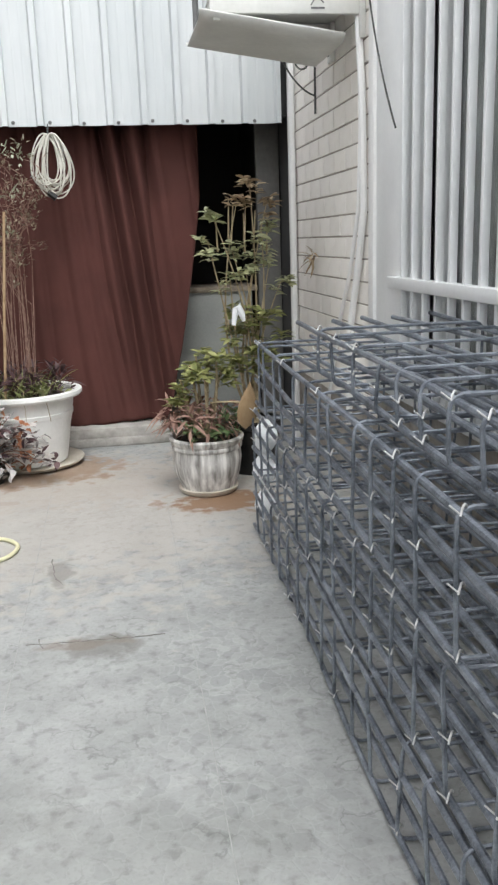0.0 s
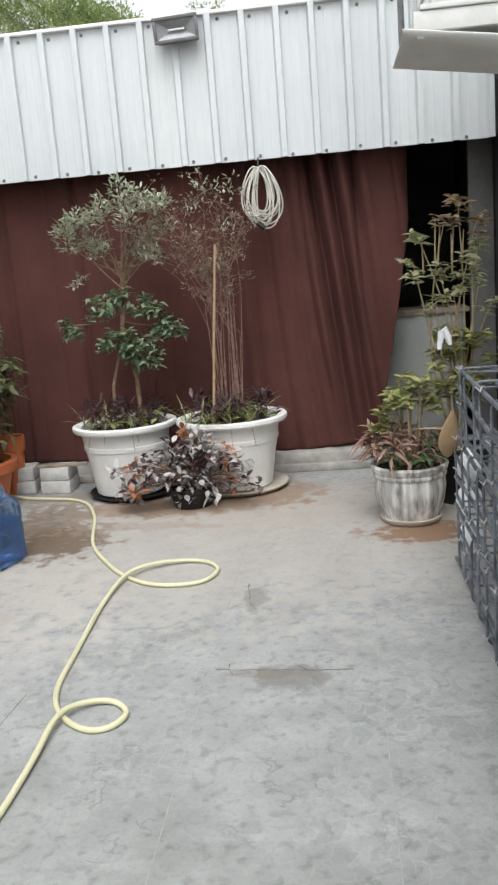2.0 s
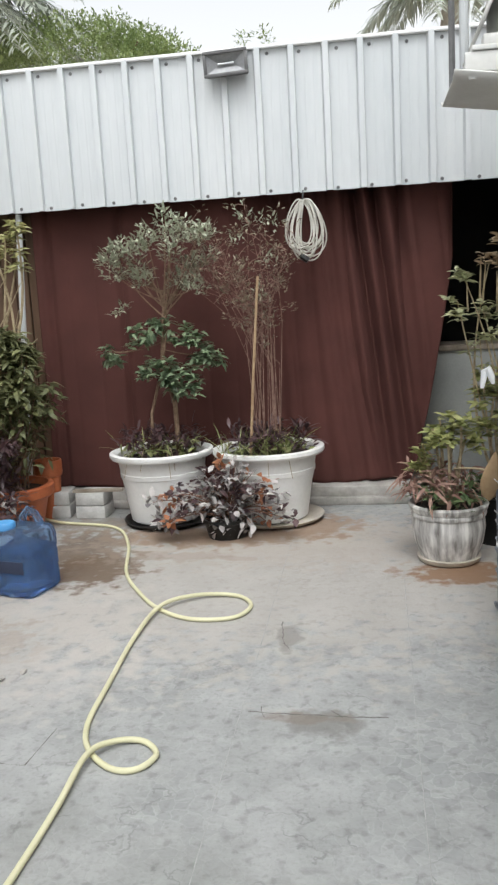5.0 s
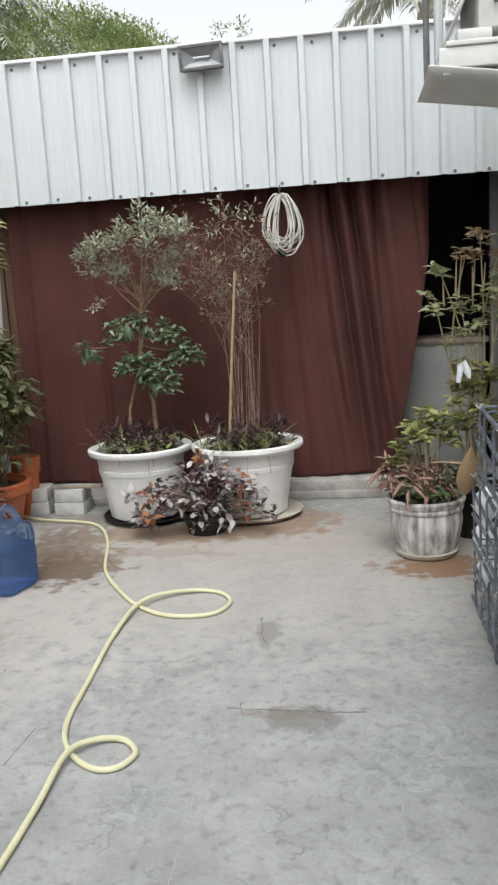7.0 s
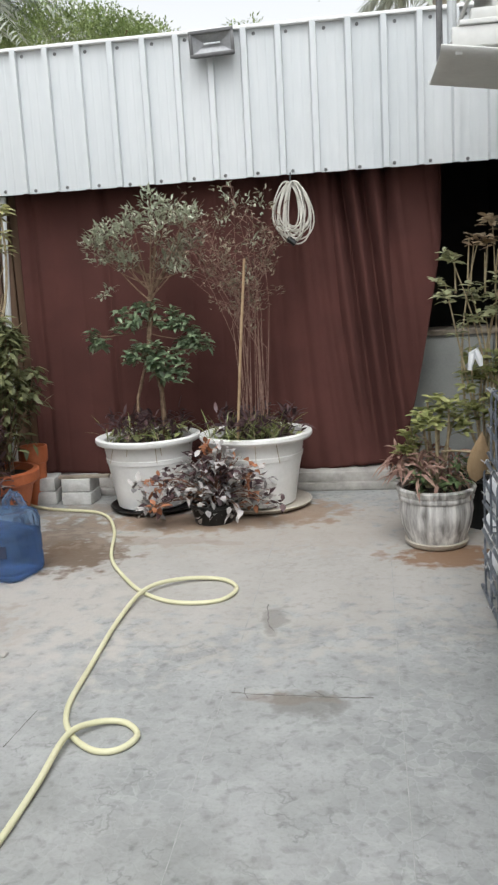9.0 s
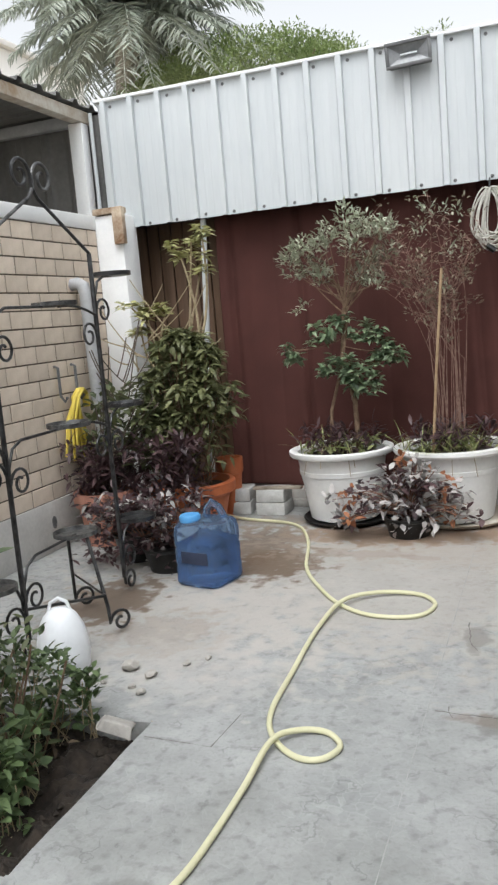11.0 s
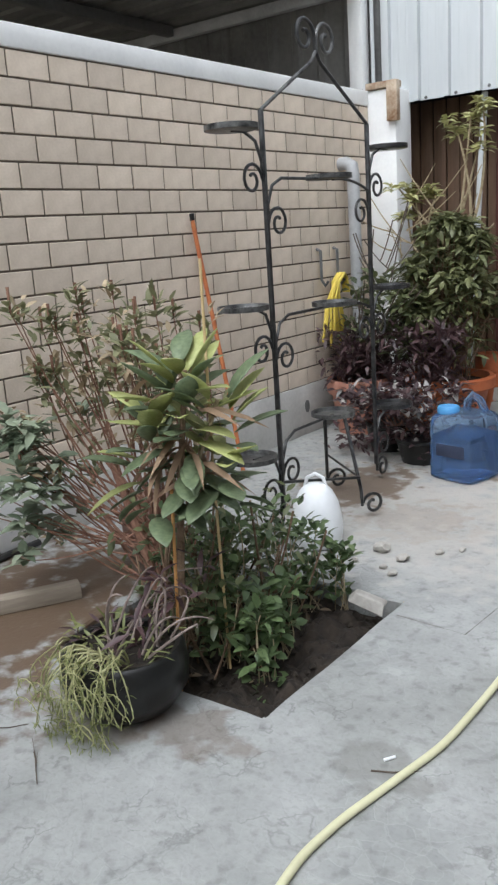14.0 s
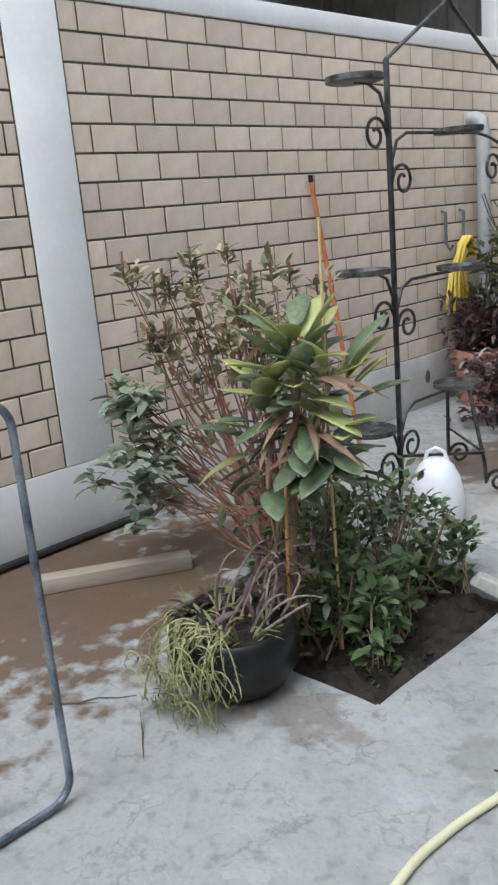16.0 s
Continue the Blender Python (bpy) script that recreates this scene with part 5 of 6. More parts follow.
    for _ in range(16):
        s = Vector((-1.72 + rnd(-0.3, 0.2), 5.25, rnd(1.1, 1.35)))
        g.tube(arc(s, s + Vector((rnd(-0.45, 0.45), rnd(-0.1, 0.1), rnd(0.1, 0.4))), 0.02), [0.006 - 0.0004 * k for k in range(9)], 5)
    part("branchwork", g, PALE_STEM, t)
    part("foliage", h, leafy("straw_green_leaf", (0.27, 0.27, 0.1), (0.55, 0.53, 0.27)), t)
    # dark purple foliage over the clay pot
    t = thing("purple_plant", "dark purple-leaved plant spilling over the clay pot", "plant")
    h, m = Geo(), Geo()
    for _ in range(150):
        tuft(h, (rnd(-2.22, -1.35), rnd(4.62, 5.0), rnd(0.3, 0.66)), (0.06, 0.06, 0.06), 8, 0.095, 0.026, 0.5, (-0.3, 1.4))
    for _ in range(40):
        tuft(m, (rnd(-2.1, -1.65), rnd(4.75, 5.0), rnd(0.5, 1.0)), (0.07, 0.07, 0.07), 9, 0.09, 0.04, 0.5, (-0.2, 1.2))
    st = Geo()
    for _ in range(26):
        st.tube(arc((rnd(-2.1, -1.9), 4.8, 0.32), (rnd(-2.2, -1.55), rnd(4.65, 4.95), rnd(0.4, 1.0)), -0.03), 0.004, 4)
    for _ in range(12):
        s = Vector((rnd(-2.05, -1.8), 4.9, rnd(0.9, 1.1)))
        st.tube(arc(s, s + Vector((rnd(-0.2, 0.25), 0, rnd(0.15, 0.4))), 0.02), 0.004, 4)
    part("branchwork", st, DARK_TWIG, t)
    part("foliage", h, G_PURPLE, t)
    part("foliage", m, G_DARK, t)
    t = thing("withered_plant", "withered brown and grey leaves in low black pots", "plant")
    h, p2 = Geo(), Geo()
    for i in range(170):
        c = (rnd(-1.85, -1.16), rnd(4.12, 4.6), rnd(0.04, 0.4))
        tuft(h if i % 5 else p2, c, (0.06, 0.06, 0.05), 8, 0.06, 0.03, 0.5, (-0.4, 1.0))
    st = Geo()
    for i in range(20):
        st.tube(arc((rnd(-1.65, -1.3), 4.35, 0.1), (rnd(-1.85, -1.2), rnd(4.2, 4.5), rnd(0.15, 0.42)), -0.04), 0.004, 4)
    part("branchwork", st, TWIG, t)
    part("foliage", h, G_PURPLE, t)
    part("foliage", p2, G_PINKGREY, t)


clay_pots()


WATER = bpy.data.materials.new("blue_water")
WATER.use_nodes = True
_b = WATER.node_tree.nodes["Principled BSDF"]
_b.inputs["Base Color"].default_value = (0.17, 0.31, 0.56, 1)
_b.inputs["Roughness"].default_value, _b.inputs["Transmission Weight"].default_value, _b.inputs["IOR"].default_value = 0.03, 0.82, 1.15


def water_jug():
    j = thing("water_jug", "blue clear plastic water jug standing on the floor", "water jug")
    j.matrix_basis = pose(-0.985, 4.05, 0, 0, 0, -14)
    g, c, n = Geo(), 0.14, 32
    prof = ((0.0, 0.9), (0.008, 0.97), (0.02, 1.0), (0.1, 1.0), (0.112, 0.965), (0.124, 1.0), (0.2, 1.0), (0.212, 0.965), (0.224, 1.0), (0.29, 1.0), (0.325, 0.95), (0.345, 0.84), (0.356, 0.6), (0.36, 0.3))
    for z, s in prof:
        for k in range(n):
            a = math.tau * k / n
            d = (abs(math.cos(a)) ** 7 + abs(math.sin(a)) ** 7) ** (-1 / 7)
            g.v.append(Vector((c * s * d * math.cos(a), c * s * d * math.sin(a), z + 0.001)))
    for i in range(len(prof) - 1):
        for k in range(n):
            a, b = i * n, (i + 1) * n
            g.f.append([a + k, a + (k + 1) % n, b + (k + 1) % n, b + k])
    g.f += [list(range(n))[::-1], [(len(prof) - 1) * n + k for k in range(n)]]
    part("body", g, BLUE, j)
    part("water", Geo().box((-0.126, -0.126, 0.012), (0.126, 0.126, 0.245), 0.02), WATER, j, "darker blue water")
    part("lid", Geo().lathe([(0.056, 0.345), (0.058, 0.352), (0.058, 0.376), (0.052, 0.384), (0.01, 0.386)], (-0.065, -0.05, 0), 28), LIGHT_BLUE, j, "light blue screw lid")
    part("handle", Geo().tube([(-0.005, 0.02, 0.34), (0.0, 0.025, 0.4), (0.025, 0.035, 0.435), (0.06, 0.05, 0.41), (0.085, 0.06, 0.35)], [0.02, 0.022, 0.024, 0.022, 0.02], 10), BLUE, j)
    part("label_plate", Geo().box((-0.075, -0.1435, 0.135), (0.1, -0.1405, 0.2), 0.001), material("dark_blue_label", (0.02, 0.03, 0.06), (0.04, 0.05, 0.09), 8, 0.5), j, "dark label")


water_jug()


def hose():
    way = [(-1.5, 5.5), (-1.28, 5.35), (-0.86, 5.21), (-0.65, 4.83), (-0.5, 4.28), (-0.33, 3.95), (-0.17, 3.73), (0.01, 3.61), (0.21, 3.63), (0.27, 3.79), (0.17, 3.92), (-0.02, 3.89), (-0.16, 3.73),
           (-0.2, 3.41), (-0.18, 2.94), (-0.16, 2.64), (-0.1, 2.47), (0.01, 2.36), (0.1, 2.36), (0.14, 2.45), (0.07, 2.53), (-0.02, 2.5), (-0.08, 2.4), (-0.085, 2.16), (-0.09, 1.94), (-0.1, 1.76), (-0.14, 1.56), (-0.18, 1.35), (-0.18, 1.16), (-0.1, 0.8), (0.1, 0.2), (0.1, -0.8)]
    lift = {12: 0.022, 22: 0.022, 11: 0.013, 21: 0.013, 13: 0.005, 23: 0.005}
    pts = []
    for i in range(len(way) - 1):
        q = [Vector((*way[max(0, min(len(way) - 1, i + k))], 0.011 + lift.get(max(0, min(len(way) - 1, i + k)), 0))) for k in (-1, 0, 1, 2)]
        for s in range(8):
            t = s / 8
            pts.append(0.5 * ((2 * q[1]) + (q[2] - q[0]) * t + (2 * q[0] - 5 * q[1] + 4 * q[2] - q[3]) * t * t + (3 * q[1] - q[0] - 3 * q[2] + q[3]) * t ** 3))
    for p in pts:
        p.z = max(p.z, 0.011)
    h = thing("garden_hose", "pale yellow garden hose lying in loops on the floor", "hose")
    part("tube", Geo().tube(pts, 0.0105, 10), HOSE, h)


hose()


# iron plant stand
def plant_stand():
    s = thing("plant_stand", "black wrought-iron plant stand with scrolls and round holders", "plant stand")
    X, YA, YC, T = -1.36, 2.9, 3.77, 1.8
    u, v = (0, 1, 0), (0, 0, 1)
    part("post", Geo().box((X - 0.009, YA - 0.009, 0.1), (X + 0.009, YA + 0.009, T), 0.002), IRON, s)
    part("post", Geo().box((X - 0.009, YC - 0.009, 0.1), (X + 0.009, YC + 0.009, T), 0.002), IRON, s)
    M = (YA + YC) / 2
    part("arm", Geo().tube([(X, YA, T), (X, M - 0.03, 2.03), (X, M + 0.005, 2.08)] + spiral((X, M + 0.085, 2.12), 0.08, -1.3, math.pi, u, (0, 0, 1)), 0.0085, 8), IRON_WORN, s)
    part("arm", Geo().tube([(X, YC, T), (X, M + 0.03, 2.03), (X, M - 0.005, 2.08)] + spiral((X, M - 0.085, 2.12), 0.08, -1.3, math.pi, (0, -1, 0), (0, 0, 1)), 0.0085, 8), IRON, s)
    def foot(y, way):
        part("foot", Geo().tube([(X, y, 0.12), (X, y + way * 0.01, 0.06)] + spiral((X, y + way * 0.065, 0.068), 0.06, -1.3 * 1, math.pi, (0, way, 0), v), 0.008, 6), IRON, s)
    foot(YA, -1)
    foot(YC, 1)
    def holder(y, z, post, mat):
        way = 1 if y > post else -1
        d = abs(y - post)
        h = part("holder", Geo().lathe([(0.1, 0.0), (0.106, 0.002), (0.106, 0.022), (0.102, 0.022), (0.096, 0.004)], (X, y, z - 0.01), 28), mat, s, "round pot holder ring")
        part("arm", Geo().tube([(X, y, z - 0.008), (X, post + way * 0.12, z - 0.01), (X, post + way * 0.05, z - 0.04), (X, post + way * 0.012, z - 0.12)], 0.007, 6), IRON, h)
        part("scroll", Geo().tube([(X, post + way * 0.012, z - 0.1), (X, post + way * 0.015, z - 0.16)] + spiral((X, post + way * 0.085, z - 0.19), 0.07, -1.35 , math.pi, (0, way, 0), v), 0.007, 6), IRON, h)
    for z in (1.72, 1.03, 0.4):
        holder(YA - 0.2, z, YA, IRON_WORN)
        holder(YC + 0.2, z - 0.02, YC, IRON)
    for z in (1.55, 0.98):
        holder(M + 0.07, z, YA, IRON_WORN)
        part("cross_bar", Geo().tube(arc((X, M + 0.1, z - 0.01), (X, YC, z - 0.06), -0.02), 0.007, 6), IRON, s)
        part("scroll", Geo().tube(spiral((X, YC - 0.08, z - 0.16), 0.07, -1.3, math.pi, (0, -1, 0), v), 0.007, 6), IRON, s)
    # lower tripod holder between the posts
    holder(M + 0.02, 0.46, YA, IRON_WORN)
    for x, y in ((-1.14, 3.22), (-1.5, 3.5)):
        top = Vector((X + (0.08 if x > X else -0.08), M + 0.02 + (-0.03 if x > X else 0.05), 0.45))
        part("leg", Geo().tube([top, top.lerp(Vector((x, y, 0.13)), 0.95), (x, y, 0.1)], 0.009, 6), IRON, s)
        part("foot", Geo().tube([(x, y, 0.1)] + spiral((x + 0.03, y + 0.05, 0.065), 0.058, -1.3, math.pi, Vector((0.5, 0.86, 0)), v), 0.008, 6), IRON, s)
    part("cross_bar", Geo().tube([(X, YA, 0.24), (-1.15, 3.22, 0.2)], 0.007, 6), IRON, s)
    part("cross_bar", Geo().tube([(-1.15, 3.22, 0.2), (-1.49, 3.5, 0.2)], 0.006, 6), IRON, s)


plant_stand()


def white_bottle():
    b = thing("plastic_bottle", "milky white egg-shaped plastic bottle with a loop handle", "bottle")
    part("body", Geo().lathe([(0.09, 0.0), (0.106, 0.015), (0.113, 0.07), (0.109, 0.13), (0.096, 0.19), (0.071, 0.24), (0.044, 0.268), (0.02, 0.275)], (-1.16, 2.86, 0), 36), MILKY, b)
    part("handle", Geo().tube([(-1.2, 2.84, 0.262), (-1.19, 2.845, 0.298), (-1.16, 2.86, 0.316), (-1.13, 2.875, 0.298), (-1.12, 2.88, 0.262)], 0.008, 8), MILKY, b)


white_bottle()


# wall-side things
solo("standpipe", Geo().tube([(XL - 0.02, 5.1, 1.74), (XL + 0.05, 5.1, 1.745), (XL + 0.09, 5.1, 1.72), (XL + 0.1, 5.1, 1.67), (XL + 0.1, 5.11, 0.33)], [0.042, 0.043, 0.047, 0.043, 0.038], 16), PIPE_GREY, "grey plastic pipe with an elbow into the brick wall", "pipe")
for y in (4.76, 4.97):
    solo("wall_hook", Geo().tube([(XL, y, 1.2), (XL + 0.03, y, 1.19), (XL + 0.03, y, 1.0), (XL + 0.05, y + 0.015, 0.96), (XL + 0.07, y + 0.015, 0.99)], 0.011, 6), LAMP_GREY, "dull steel hook on the brick wall", "hook", group="wall hooks")


def yellow_coil():
    c = thing("hose_coil", "yellow hose hank hanging on the brick wall", "hose")
    # strands that hang over the hook and spread apart below it
    for i in range(11):
        y0, y1, low = 4.98 + rnd(-0.03, 0.03), 4.72 + 0.03 * i, rnd(0.52, 0.68)
        x = XL + 0.045 + 0.012 * (i % 4)
        part("strand", Geo().tube([(x, 5.02, 0.9), (x, 5.0, 1.0), (x + 0.01, y0 - 0.03, 1.03), (x + 0.01, y0 - 0.1, 0.98), (x + 0.005, 0.5 * (y0 + y1) - 0.08, 0.84), (x, y1, low)], 0.0095, 7), YELLOW, c)


yellow_coil()
solo("stick", Geo().tube([(-2.16, 3.64, 0.0), (-2.2, 3.58, 0.6), (XL + 0.03, 3.5, 1.38), (XL + 0.03, 3.495, 1.42)], [0.012, 0.012, 0.012, 0.011], 8), ORANGE_STICK, "long orange painted stick leaning on the brick wall", "stick")
part("tip", Geo().tube([(XL + 0.03, 3.4955, 1.415), (XL + 0.03, 3.492, 1.45)], 0.0135, 8), BLACK_PLASTIC, bpy.data.objects["stick"], "black tip")
solo("wall_cable", Geo().tube([(XL + 0.02, -1.0, 0.02), (XL + 0.022, 1.0, 0.02), (XL + 0.02, 2.25, 0.02)], 0.016, 8), CABLE_BLACK, "black pipe along the foot of the wall", "cable")


g = Geo().lathe([(0.032, 0.0), (0.032, 0.004), (0.02, 0.006), (0.018, -0.004)], n=20)
solo("drain_outlet", g, LAMP_GREY, "dark round outlet in the wall plinth", "outlet").matrix_basis = pose(XL + 0.004, 4.55, 0.19, 0, 90, 0) @ Matrix.Diagonal((1.3, 0.8, 1, 1))




def twig(x, y, turn, n):
    g = Geo()
    a = Vector((x, y, 0.004))
    d = Vector((math.cos(turn), math.sin(turn), 0))
    pts = [a + d * 0.05 * i + Vector((rnd(-0.012, 0.012), rnd(-0.012, 0.012), 0)) for i in range(n)]
    g.tube(pts, [0.0025 - 0.0015 * i / n for i in range(n)], 5)
    for i in range(1, n - 1):
        e = pts[i] + Vector((rnd(-0.08, 0.08), rnd(-0.08, 0.08), rnd(0, 0.01)))
        g.tube([pts[i], e], [0.0013, 0.0007], 4)
    solo("twig", g, DARK_TWIG, "thin dry twig lying on the concrete", "twig", group="fallen twigs")


for x, y, turn, n in ((-1.3, 1.08, 0.9, 6), (-1.02, 1.2, -0.6, 4), (-0.2, 1.6, 0.5, 3)):
    twig(x, y, turn, n)


def plank():
    a, b = Vector((-1.99, 1.48, 0.03)), Vector((-1.69, 1.96, 0.03))
    d = (b - a).normalized()
    g = Geo().box((-0.035, -0.29, -0.03), (0.035, 0.29, 0.03), 0.007)
    ob = solo("timber", g, PLANK_WOOD, "weathered timber length lying beside the planting bed", "timber")
    ob.matrix_basis = Matrix.Translation((a + b) / 2) @ Matrix.Rotation(-math.atan2(d.x, d.y), 4, "Z")


plank()


# planting bed
def bowl_pot():
    p = thing("bowl_pot", "round black bowl pot standing at the bed corner", "pot")
    part("body", Geo().lathe([(0.09, 0.0), (0.145, 0.025), (0.182, 0.08), (0.188, 0.13), (0.178, 0.19), (0.168, 0.2), (0.152, 0.195), (0.158, 0.16)], (-0.96, 1.5, 0), 40), BLACK_PLASTIC, p)
    part("soil", Geo().lathe([(0.155, 0.17), (0.01, 0.18)], (-0.96, 1.5, 0), 18), SOIL, p)
    t = thing("trailing_plant", "pale stringy trailing plant hanging over a black bowl pot", "plant")
    g, h, pr, bare = Geo(), Geo(), Geo(), Geo()
    C = Vector((-0.96, 1.5, 0.0))

    def outside(q):
        d = Vector((q.x - C.x, q.y - C.y, 0))
        if q.z < 0.205 and d.length < 0.2:
            d = d.normalized() * 0.203
            q.x, q.y = C.x + d.x, C.y + d.y
        q.z = max(q.z, 0.004)
        return q
    # runners that spill over the rim, some of them curling back in loops
    for i in range(30):
        a = rnd(4.1, 5.5)
        s = C + Vector((0.1 * math.cos(a + rnd(-1.2, 1.2)), 0.1 * math.sin(a), 0.2))
        rim = C + Vector((0.19 * math.cos(a), 0.19 * math.sin(a), rnd(0.2, 0.25)))
        end = C + Vector((rnd(0.2, 0.27) * math.cos(a + rnd(-0.3, 0.3)), rnd(0.2, 0.27) * math.sin(a), rnd(0.01, 0.16)))
        pts = arc(s, rim, -0.03, 5) + [outside(q) for q in arc(rim, end, -rnd(0.0, 0.05), 7, (rnd(-0.05, 0.05), rnd(-0.04, 0.0), 0))[1:]]
        if i % 2 == 0:
            r = rnd(0.025, 0.055)
            m = pts[-1] + Vector((0, -0.02, r))
            pts += [outside(m + Vector((r * math.sin(k * 0.6), -0.01 * k / 6, -r * math.cos(k * 0.6)))) for k in range(1, 9)]
        g.tube(pts, [0.0026 - 0.0012 * k / len(pts) for k in range(len(pts))], 5)
        for q in pts[4:]:
            for _ in range(2):
                h.leaf(q, (rnd(-1, 1), rnd(-1, 0.3), rnd(-1, 0.7)), rnd(0.012, 0.03), 0.0034, 0.3, 0.1)
    for i in range(260):
        a, r = rnd(4.2, 5.3), rnd(0.2, 0.26)
        q = outside(C + Vector((r * math.cos(a), r * math.sin(a), rnd(0.0, 0.2) * rnd(0.3, 1))))
        h.leaf(q, (rnd(-1, 1), rnd(-1, 0.3), rnd(-0.9, 0.8)), rnd(0.015, 0.04), 0.0036, 0.4, 0.1)
    # bare greyish stems rising towards the bed
    for i in range(16):
        s = C + Vector((rnd(-0.08, 0.12), rnd(-0.06, 0.12), 0.19))
        e = s + Vector((rnd(-0.05, 0.14), rnd(-0.02, 0.16), rnd(0.05, 0.24)))
        bare.tube(arc(s, e, -0.03, 8, (rnd(-0.05, 0.05), rnd(-0.04, 0.04), rnd(0, 0.04))), [0.0046 - 0.0003 * k for k in range(9)], 6)
        if i % 3 == 0:
            tuft(pr, e, (0.03, 0.03, 0.03), 5, 0.085, 0.018, 0.5, (-0.3, 1.2))
    for i in range(30):
        a, q = rnd(0, math.tau), 0.15 * math.sqrt(rnd(0, 1))
        tuft(pr if i % 2 else h, (C.x + q * math.cos(a), C.y + q * math.sin(a), 0.21), (0.03, 0.03, 0.03), 5, 0.06, 0.01, 0.5, (-0.2, 1.2))
    part("branchwork", g, leafy("pale_runner", (0.3, 0.31, 0.13), (0.52, 0.5, 0.28)), t)
    part("branchwork", bare, DRY_STEM, t, "bare pinkish grey stems")
    part("foliage", h, leafy("fine_trailing_leaf", (0.1, 0.12, 0.035), (0.3, 0.32, 0.13)), t)
    part("foliage", pr, G_PURPLE, t, "few purple leaves")


DRY_STEM = material("dry_pinkish_stem", (0.13, 0.1, 0.085), (0.3, 0.24, 0.215), 40, 0.9, 0, 0.4, 150)
bowl_pot()


def bed_plants():
    # large-leaved plant
    t = thing("large_leaf_plant", "young plant with large yellow-green leaves tied to canes", "plant")
    g = Geo().tube([(-0.97, 1.74, -0.06), (-0.95, 1.75, 0.25), (-0.93, 1.77, 0.6), (-0.89, 1.79, 0.95)], [0.014, 0.013, 0.011, 0.007], 8)
    g.tube([(-0.99, 1.72, -0.05), (-0.985, 1.72, 0.3), (-0.94, 1.74, 0.6)], 0.006, 6)
    part("stem", g, BARK, t)
    yl, gl = leafy("fresh_yellow_leaf", (0.3, 0.34, 0.09), (0.54, 0.56, 0.25)), leafy("large_green_leaf", (0.06, 0.095, 0.05), (0.25, 0.31, 0.17))
    tips = ((-0.9, 1.78, 0.96), (-1.0, 1.74, 0.84), (-0.81, 1.83, 0.86))
    for tx, ty, tz in tips[1:]:
        part("stem", Geo().tube(arc((-0.93, 1.77, 0.58), (tx, ty, tz), 0.03), 0.006, 6), PALE_STEM, t)
    for i in range(92):
        tx, ty, tz = tips[(0, 1, 0, 2)[i % 4]]
        k3 = i / 92
        a = i * 2.4 + rnd(-0.3, 0.3)
        lift = -0.45 + 1.7 * k3 ** 1.3 + rnd(-0.35, 0.35)
        curl = rnd(-0.03, 0.03)
        leaf = Geo()
        q = Vector((tx + 0.025 * math.cos(a), ty + 0.025 * math.sin(a), tz - 0.34 * (1 - k3)))
        d = Vector((math.cos(a), math.sin(a), lift)).normalized()
        s = d.cross(Vector((0, 0, 1))).normalized()
        upw = s.cross(d)
        ln, wd, bend = rnd(0.12, 0.19), rnd(0.055, 0.08), rnd(-0.15, 0.3)
        for k in range(7):
            r = k / 6
            w = wd * 0.5 * (math.sin(math.pi * min(1, 0.04 + r * 0.93)) ** 0.72) if k < 6 else 0.002
            if k == 0:
                w = 0.004
            c = q + d * ln * (0.12 + r) - upw * bend * ln * r * r + s * curl * r * r
            leaf.v += [c - s * w + upw * w * 0.3, c, c + s * w + upw * w * 0.3]
        for k in range(6):
            m = 3 * k
            leaf.f += [[m, m + 1, m + 4, m + 3], [m + 1, m + 2, m + 5, m + 4]]
        ob = part("leaf", leaf, yl if k3 > 0.35 and rnd(0, 1) < 0.6 else gl, t)
        ob.modifiers.new("thickness", "SOLIDIFY").thickness = 0.0012
    dry = Geo()
    for i in range(40):
        a = rnd(0, math.tau)
        dry.leaf((-0.91 + rnd(-0.1, 0.1), 1.78, rnd(0.62, 0.95)), (math.cos(a), math.sin(a), rnd(-0.6, 0.5)), rnd(0.12, 0.2), 0.022, 0.7)
    part("foliage", dry, leafy("curled_dry_leaf", (0.17, 0.1, 0.06), (0.36, 0.25, 0.16), 0.8), t, "curled dry brown leaves")
    solo("cane", Geo().tube([(-0.93, 1.69, -0.06), (-0.9, 1.7, 0.62)], 0.005, 8), ORANGE_CANE, "short orange-brown cane in the planting bed", "cane")
    solo("cane", Geo().tube([(-0.9, 1.9, -0.06), (-0.89, 1.88, 0.6), (-0.86, 1.86, 1.26)], 0.0045, 8), CANE, "tall thin pale cane in the planting bed", "cane")
    # twiggy shrub
    t = thing("shrub", "open shrub with thin reddish branches and small leaves", "shrub")
    g, h, d, big = Geo(), Geo(), Geo(), Geo()
    base = Vector((-1.33, 2.05, -0.05))
    g.tube([base, (-1.37, 2.02, 0.25), (-1.46, 1.98, 0.6)], [0.021, 0.018, 0.012], 8)
    for i in range(42):
        u = rnd(-1, 1)
        e = Vector((-1.5 + 0.45 * u + rnd(-0.05, 0.05), 1.95 + rnd(-0.22, 0.24), 1.13 - 0.3 * max(0, -u) ** 1.5 - 0.15 * u * u + rnd(-0.25, 0.03)))
        if u < -0.45:
            e.z -= rnd(0.1, 0.45)
        e.x = max(e.x, -2.16)
        s = base + Vector((rnd(-0.05, 0.05), rnd(-0.05, 0.05), rnd(0.05, 0.5)))
        pts = arc(s, e, rnd(0.0, 0.08), 9, (0.1 * u, 0, 0))
        g.tube(pts, [0.0056 - 0.0004 * k for k in range(10)], 5)
